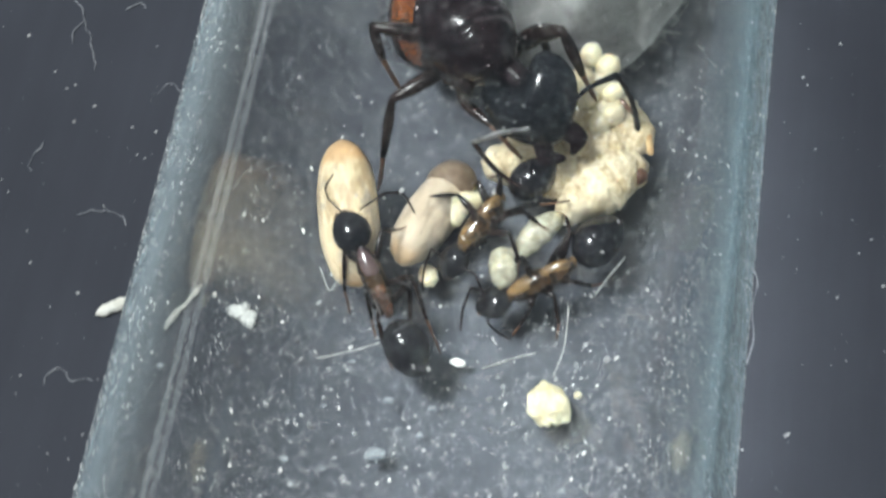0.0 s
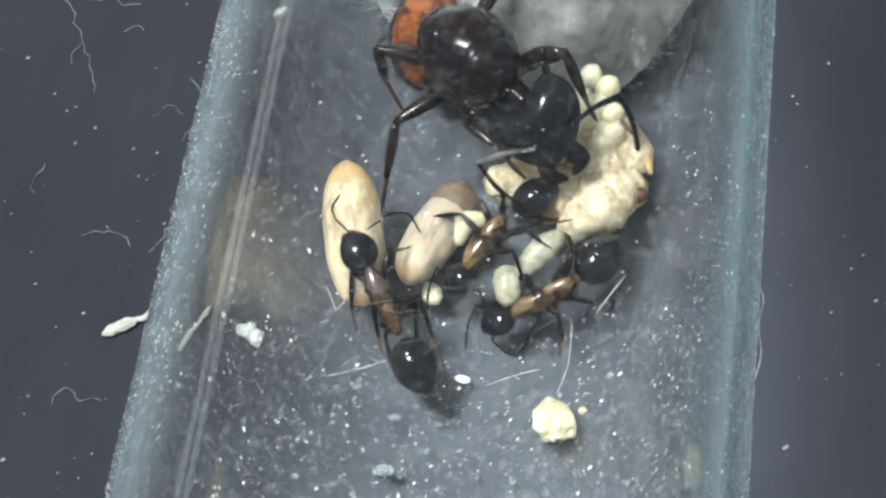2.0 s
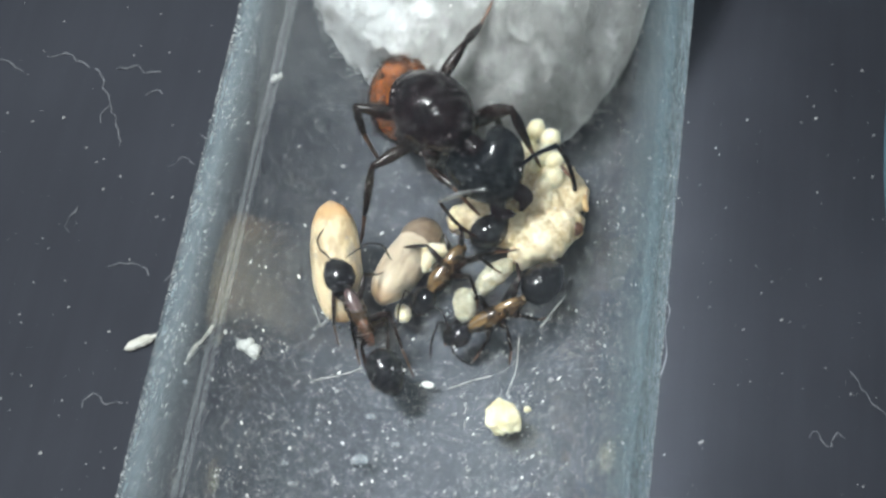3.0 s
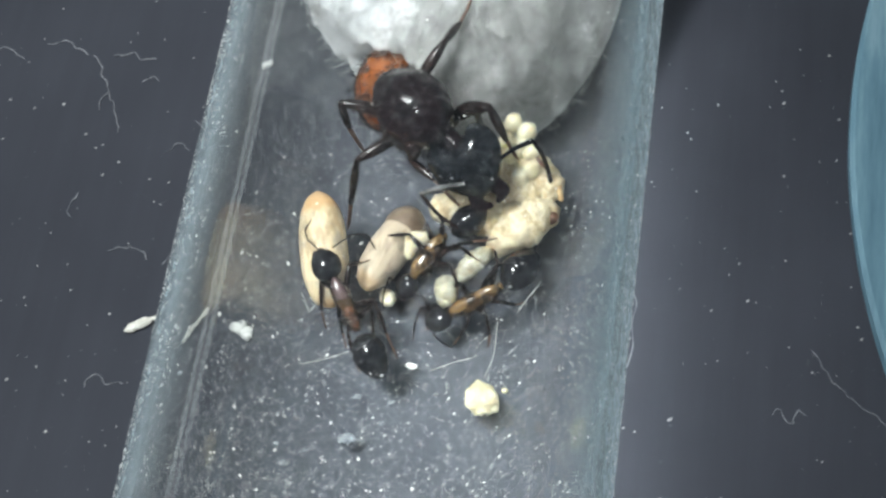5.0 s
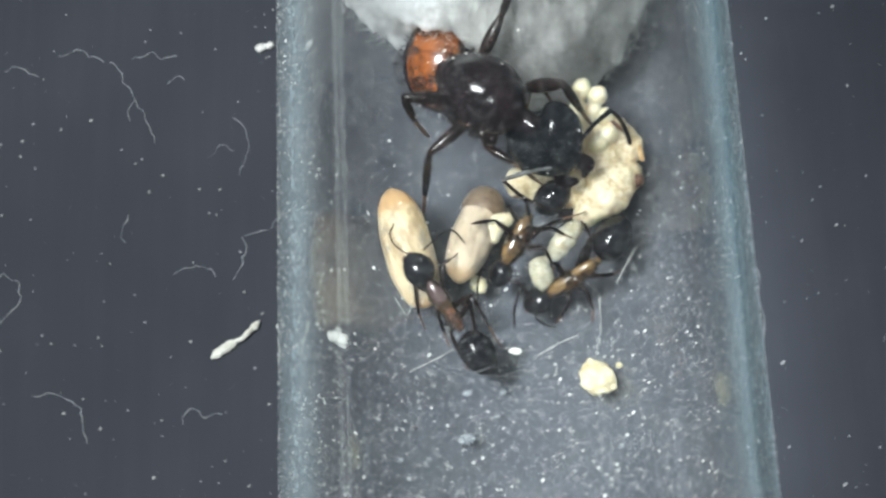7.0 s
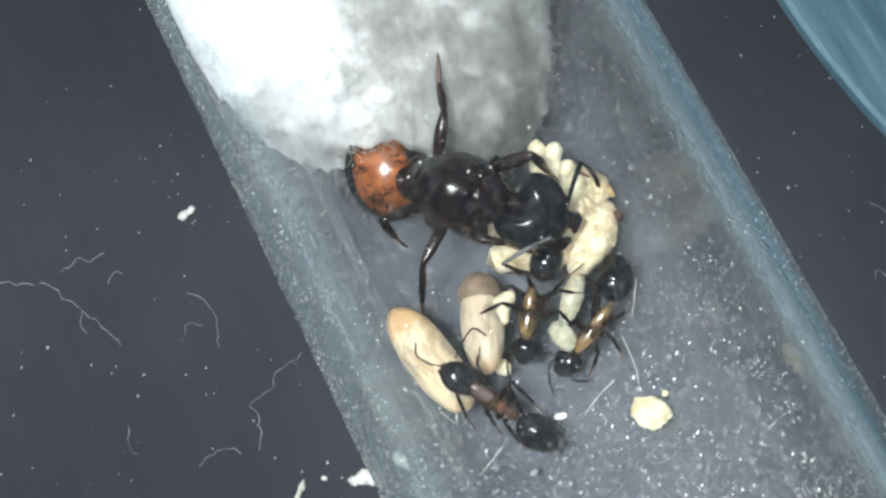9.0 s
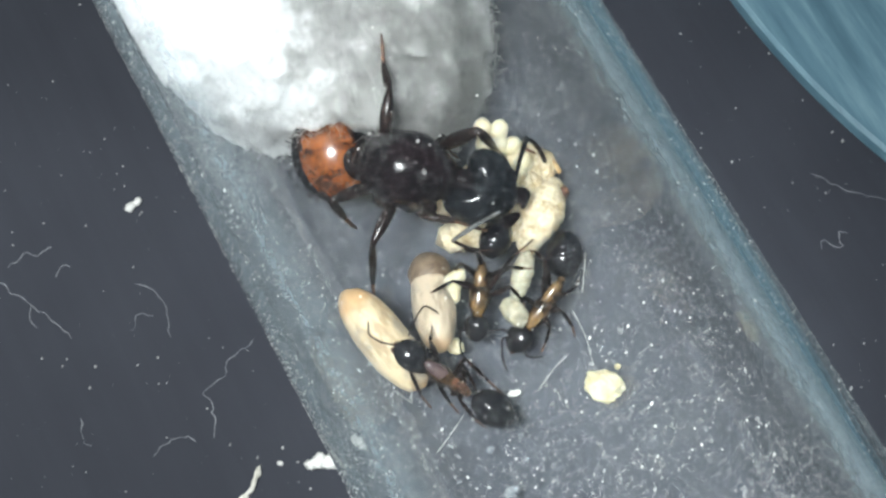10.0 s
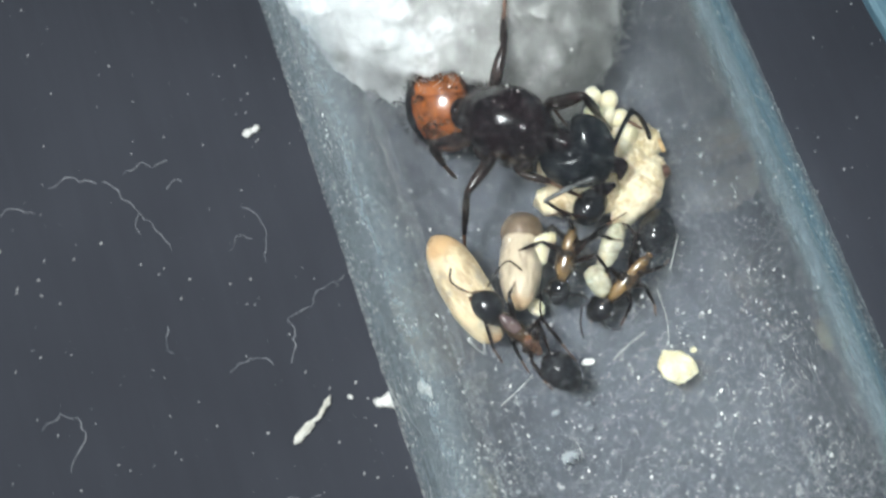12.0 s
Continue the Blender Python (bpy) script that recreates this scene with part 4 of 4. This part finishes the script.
def build_fibre(points, radius, material, label, name="lint_fibre", group="lint on the tabletop", branch=()):
    base = Vector(points[0])
    bm = bmesh.new()
    line = spline([Vector(p) if len(p) == 3 else Vector((p[0], p[1], radius * 1.2)) for p in points], 7)
    if len(points[0]) == 2:
        kink = Vector((points[0][0], points[0][1], 0))
        line = [p + Vector((noise.noise(p * 2.3 + kink), noise.noise(p * 2.3 - kink), 0)) * 0.20
                + Vector((noise.noise(p * 7 + kink), noise.noise(p * 7 - kink), 0)) * 0.05 for p in line]
    widths = [radius * (0.42 + 0.30 * noise.noise(p * 3.0)) for p in line]
    widths[0] = widths[-1] = radius * 0.2
    sweep(bm, line, widths, 5, 2)
    for b in branch:
        sweep(bm, [Vector((p[0], p[1], radius * 1.6)) for p in b], [radius * 0.4, radius * 0.3], 5, 5)
    return tagged(part(name, bm, material, base=(base.x, base.y, 0) if len(points[0]) == 2 else base), label, "fibre", group)


for pts, r, lab, br in (
        ([(-15.78, 5.07), (-15.39, 4.53), (-14.71, 3.23), (-14.23, 2.21), (-13.93, 1.17)], 0.05, "forked white lint fibre on the tabletop", [[(-14.71, 3.23), (-14.99, 2.72), (-14.89, 2.25)]]),
        ([(-14.93, 5.05), (-14.18, 5.20), (-13.52, 5.07), (-13.04, 5.10)], 0.055, "short white lint fibre on the tabletop", []),
        ([(-17.85, 5.39), (-17.01, 5.55), (-15.96, 4.96)], 0.05, "short white lint fibre on the tabletop", []),
        ([(-13.40, 3.82), (-13.12, 4.13), (-12.75, 4.07)], 0.05, "tiny curled white lint fibre", []),
        ([(-7.76, -1.90), (-8.98, -2.29), (-9.35, -2.80), (-10.19, -2.87), (-10.37, -3.75), (-10.73, -4.84)], 0.045, "long wavy white lint fibre reaching under the tube", []),
        ([(-13.00, -4.45), (-12.34, -4.20), (-11.68, -4.25), (-11.39, -4.61)], 0.05, "hooked white lint fibre", []),
        ([(-20.44, -4.39), (-19.59, -4.12), (-18.92, -5.03), (-19.84, -6.46)], 0.05, "bent white lint fibre", []),
        ([(-20.01, 4.92), (-19.45, 5.06), (-18.69, 4.45)], 0.05, "short curved white lint fibre", []),
        ([(-10.74, 2.20), (-10.26, 1.57), (-10.24, 0.41), (-10.42, -0.38)], 0.04, "faint curled lint fibre", []),
        ([(-11.75, 0.48), (-11.19, 1.01), (-10.72, 0.66)], 0.035, "faint curled lint fibre", []),
        ([(-12.62, -10.56), (-12.35, -9.94), (-11.89, -10.26), (-11.15, -10.16)], 0.05, "hooked white lint fibre", []),
        ([(-18.34, -9.07), (-17.05, -9.18), (-16.40, -10.12), (-16.11, -11.16)], 0.05, "curved white lint fibre", []),
        ([(13.54, -8.66), (13.75, -8.44), (14.00, -8.97), (14.31, -8.96), (14.38, -8.41), (14.79, -8.50)], 0.04, "small wavy white lint fibre", []),
        ([(14.84, -5.78), (15.55, -6.84), (16.57, -7.78), (17.79, -8.71), (19.43, -9.73)], 0.03, "long thin grey hair on the tabletop", []),
        ([(8.73, -16.04), (9.46, -15.79), (10.30, -15.43), (10.49, -16.08), (11.10, -16.60)], 0.06, "bent white lint fibre beside the tube", []),
        ([(-14.92, -1.91), (-15.10, -2.50), (-14.99, -3.07)], 0.045, "short white lint fibre", []),
        ([(-11.33, -17.09), (-10.51, -16.78), (-9.58, -17.20)], 0.045, "short white lint fibre", []),
        ([(8.0, -8.87, 8.3), (8.12, -9.22, 8.2), (8.03, -9.97, 8.2), (8.14, -10.78, 8.1), (8.02, -11.58, 8.1)], 0.05, "white lint fibre clinging to the glass", [])):
    build_fibre(pts, r, FIBRE, lab, branch=br)

bm = bmesh.new()
sweep(bm, [(-11.5, -8.0, 0.22), (-11.05, -7.68, 0.25), (-10.65, -7.42, 0.24)], [0.08, 0.18, 0.19, 0.12], 7, 6, 0.6)
sweep(bm, [(-10.75, -7.44, 0.26), (-10.35, -7.3, 0.28), (-9.95, -6.88, 0.3), (-9.7, -6.62, 0.24)], [0.07, 0.09, 0.13, 0.04], 7, 6, 0.6)
for w in bm.verts:
    w.co += Vector((noise.noise(w.co * 5), noise.noise(w.co * 5 + Vector((9, 0, 0))), 0)) * 0.07
tagged(part("wood_splinter", bm, SPLINTER, base=(-10.7, -7.4, 0), smooth=False), "pale bent wood splinter on the tabletop beside the tube", "splinter")


def build_flake(x, y, lumps, size, seed, label):
    """A crumbly flake: a few lumps grown together."""
    rng = random.Random(seed)
    bm = bmesh.new()
    for k in range(lumps):
        r = size * (rng.uniform(0.3, 0.62) if lumps > 2 else rng.uniform(0.45, 0.8))
        c = Vector((x + rng.uniform(-1.0, 1.0) * size * (lumps > 1), y + rng.uniform(-0.55, 0.55) * size * (lumps > 1), r * rng.uniform(0.6, 0.9)))
        blob(bm, c, (r * 1.15, r * 0.9, r * 0.75), (1, rng.uniform(-1, 1), 0), shape=lumpy(0.55, 3.4, seed + k), u=22, v=16)
    tagged(part("white_flake", bm, WHITE, base=(x, y, 0)), label, "flake")


build_flake(-7.66, -7.56, 9, 0.40, 3, "crumbly white flake on the tabletop against the tube")
build_flake(-9.45, 5.22, 2, 0.24, 5, "small white flake on the tabletop")
build_flake(-9.00, -6.84, 1, 0.13, 6, "tiny white flake on the tabletop")

for pts, r in (([(-5.5, -7.0, 3.6), (-5.15, -7.7, 3.3)], 0.04), ([(-5.15, -7.7, 3.3), (-4.75, -6.9, 3.2)], 0.04),
               ([(-5.3, -9.6, 2.7), (-4.4, -9.1, 2.3), (-3.7, -8.7, 2.1)], 0.055), ([(-0.7, -9.0, 1.15), (0.2, -8.6, 1.1), (0.9, -8.4, 1.1)], 0.06),
               ([(2.6, -6.8, 1.7), (3.0, -6.3, 1.9), (3.5, -5.6, 2.0)], 0.05), ([(1.9, -7.3, 1.9), (1.8, -8.4, 1.4), (1.5, -9.3, 1.2)], 0.04)):
    build_fibre(pts, r, HAIR, "thin pale stiff hair lying in the tube", "stiff_hair", "hairs in the tube")


def specks(name, places, sizes, seed, material, label):
    """A spread of small uneven grains."""
    rng = random.Random(seed)
    verts, faces = [], []
    for (p, n), s in zip(places, sizes):
        p, n = Vector(p), Vector(n)
        a = n.orthogonal().normalized()
        b = n.cross(a)
        k = len(verts)
        turn = rng.uniform(0, 6.3)
        long = rng.uniform(0.7, 1.9)
        for i in range(5):
            t = turn + i * 1.2566
            r = s * rng.uniform(0.6, 1.2)
            verts.append((p + a * math.cos(t) * r * long + b * math.sin(t) * r) * MM)
        verts.append((p + n * s * rng.uniform(0.5, 1.0)) * MM)
        verts.append((p - n * s * 0.15) * MM)
        for i in range(5):
            j = (i + 1) % 5
            faces.append((k + i, k + j, k + 5))
            faces.append((k + j, k + i, k + 6))
    me = bpy.data.meshes.new(name)
    me.from_pydata([tuple(v) for v in verts], [], faces)
    me.materials.append(material)
    return tagged(new(name, me), label, "dust", kind="stuff")


def glass_places(count, seed, radius, a0, a1, y0, y1, inside=False):
    rng = random.Random(seed)
    out = []
    while len(out) < count:
        a = radians(rng.uniform(a0, a1))
        y = rng.uniform(y0, y1)
        if noise.noise(Vector((a * 3, y * 0.35, seed))) + rng.random() * 0.9 < 0.25:
            continue
        if inside and rng.random() < ((y - y0) / (y1 - y0)) ** 0.8:
            continue
        n = Vector((math.cos(a), 0, math.sin(a)))
        p = Vector((0, y, AXIS_Z)) + n * radius
        out.append((p, -n if inside else n))
    return out


def grain(count, seed, small, large):
    rng = random.Random(seed)
    return [small + (large - small) * rng.random() ** 4 for _ in range(count)]


specks("glass_dust", glass_places(1700, 21, TUBE_R, -10, 190, -20, 9), grain(1700, 22, 0.008, 0.036), 23, DUST, "fine pale dust on the outside of the glass")
specks("glass_dust", glass_places(520, 81, TUBE_R, 5, 175, -22, 10), grain(520, 82, 0.010, 0.050), 83, WHITE, "bright white specks on the outside of the glass")
specks("glass_dust", glass_places(700, 84, TUBE_IN, 200, 340, -24, 0, True), grain(700, 85, 0.012, 0.075), 86, WHITE, "bright white specks on the floor of the tube")
specks("glass_dust", glass_places(9000, 24, TUBE_R, 138, 200, -20, 16), grain(9000, 25, 0.010, 0.044), 26, DUST, "fine pale dust on the side of the glass")
specks("glass_dust", glass_places(9000, 27, TUBE_R, -20, 42, -20, 14), grain(9000, 28, 0.008, 0.035), 29, DUST, "fine pale dust on the side of the glass")
specks("tube_floor_dust", glass_places(1700, 30, TUBE_IN, 205, 335, -20, 2, True), grain(1700, 31, 0.012, 0.09), 32, DIM_DUST, "pale specks on the floor of the tube")
specks("tube_floor_dust", glass_places(4600, 33, TUBE_IN, 200, 340, -24, -2, True), grain(4600, 34, 0.009, 0.055), 35, DUST, "bright fine specks on the floor of the tube")


def clear_material():
    m, tree, b = nodes_of("clear_water")
    b.inputs["Base Color"].default_value = (0.90, 0.96, 1.0, 1)
    b.inputs["Roughness"].default_value, b.inputs["IOR"].default_value = 0.08, 1.4
    vec = coords(tree)
    link(tree, ramp(tree, noise_node(tree, vec, 1.2, 2), [(0.42, (0.80,) * 3), (0.55, (1.0,) * 3)]), b.inputs["Transmission Weight"])
    return m


WATER = clear_material()


def droplets(count, seed, a0, a1, y0, y1, small, large):
    """Dried and wet droplets, shallow domes on the inside of the glass."""
    rng = random.Random(seed)
    verts, faces = [], []
    places = glass_places(count, seed, TUBE_IN, a0, a1, y0, y1, True)
    for (p, n), s in zip(places, grain(count, seed + 1, small, large)):
        a = n.orthogonal().normalized()
        b = n.cross(a)
        k = len(verts)
        wide = rng.uniform(0.8, 1.5)
        for ring, up in ((1.0, 0.0), (0.72, 0.28)):
            for i in range(8):
                t = i * math.pi / 4 + seed
                r = s * ring * (1 + 0.2 * math.sin(2 * t + k))
                verts.append(tuple((p + n * (0.004 + up * s) + a * math.cos(t) * r * wide + b * math.sin(t) * r) * MM))
        verts.append(tuple((p + n * (0.004 + 0.42 * s)) * MM))
        for i in range(8):
            j = (i + 1) % 8
            faces.append((k + i, k + j, k + 8 + j, k + 8 + i))
            faces.append((k + 8 + i, k + 8 + j, k + 16))
    me = bpy.data.meshes.new("droplets")
    me.from_pydata(verts, [], faces)
    me.polygons.foreach_set("use_smooth", [True] * len(me.polygons))
    me.materials.append(WATER)
    tagged(new("droplets", me), "small clear droplets on the floor of the tube", "droplets", kind="stuff")


droplets(520, 71, 215, 325, -22, -6.5, 0.015, 0.13)


def build_drop(x, y, r, label):
    """One larger droplet on the tube's floor."""
    z = AXIS_Z - math.sqrt(TUBE_IN ** 2 - x * x)
    bm = bmesh.new()
    blob(bm, (x, y, z + r * 0.25), (r * 1.25, r, r * 0.5), (1, 0.3, 0), shape=lumpy(0.12, 1.5, x), u=20, v=14)
    tagged(part("water_drop", bm, WATER, base=(x, y, z)), label, "drop", "drops in the tube")


for x, y, r in ((-2.12, -12.07, 0.26), (-2.00, -10.24, 0.12), (-0.69, -10.20, 0.11), (-3.27, -9.34, 0.10), (-3.81, -11.02, 0.09), (-0.95, -11.14, 0.10), (-4.55, -13.10, 0.11), (-7.43, -13.31, 0.12)):
    build_drop(x, y, r, "clear droplet glinting on the floor of the tube")


def build_scratches():
    """Short fine scratches across the upper side of the glass."""
    rng = random.Random(61)
    lines = []
    for _ in range(26):
        a, y = radians(rng.gauss(98, 12)), rng.gauss(-15.5, 1.2)
        turn, size = rng.gauss(0, 0.05), rng.uniform(0.01, 0.05)
        lines.append([Vector((TUBE_R * math.cos(a + k * size), y + k * turn * 4, AXIS_Z + TUBE_R * math.sin(a + k * size)))
                      for k in (-1, -0.3, 0.4, 1)])
    strands("glass_scratches", lines, 0.008, DIM_DUST, None, "fine pale scratches across the glass", "scratches")


build_scratches()
rng = random.Random(40)
spots = []
while len(spots) < 2300:
    x, y = rng.uniform(-34, 26), rng.uniform(-24, 24)
    if noise.noise(Vector((x * 0.16, y * 0.16, 3.0))) + rng.random() * 1.1 < 0.45 + 0.02 * y:
        continue
    spots.append(((x, y, 0.02), (0, 0, 1)))
specks("table_dust", spots, grain(2300, 41, 0.009, 0.070), 42, DUST, "scattered pale dust grains on the tabletop")


# ---- the things in the tube are turned about its axis to fit the camera's view ----
LIE = mm_pose(1.25, -0.16, -0.01, -2.33, -8.32, 1.97)
for thing in list(scene.objects):
    if thing.parent is None and (thing.get("category") in ("cocoon", "larva", "egg", "ant", "scrap", "crumb") or thing.get("group") == "hairs in the tube" or "glass floor" in thing.get("label", "")):
        thing.matrix_basis = LIE @ thing.matrix_basis


def motions():
    """Nothing in the tube stirs: only the camera travels."""


motions()
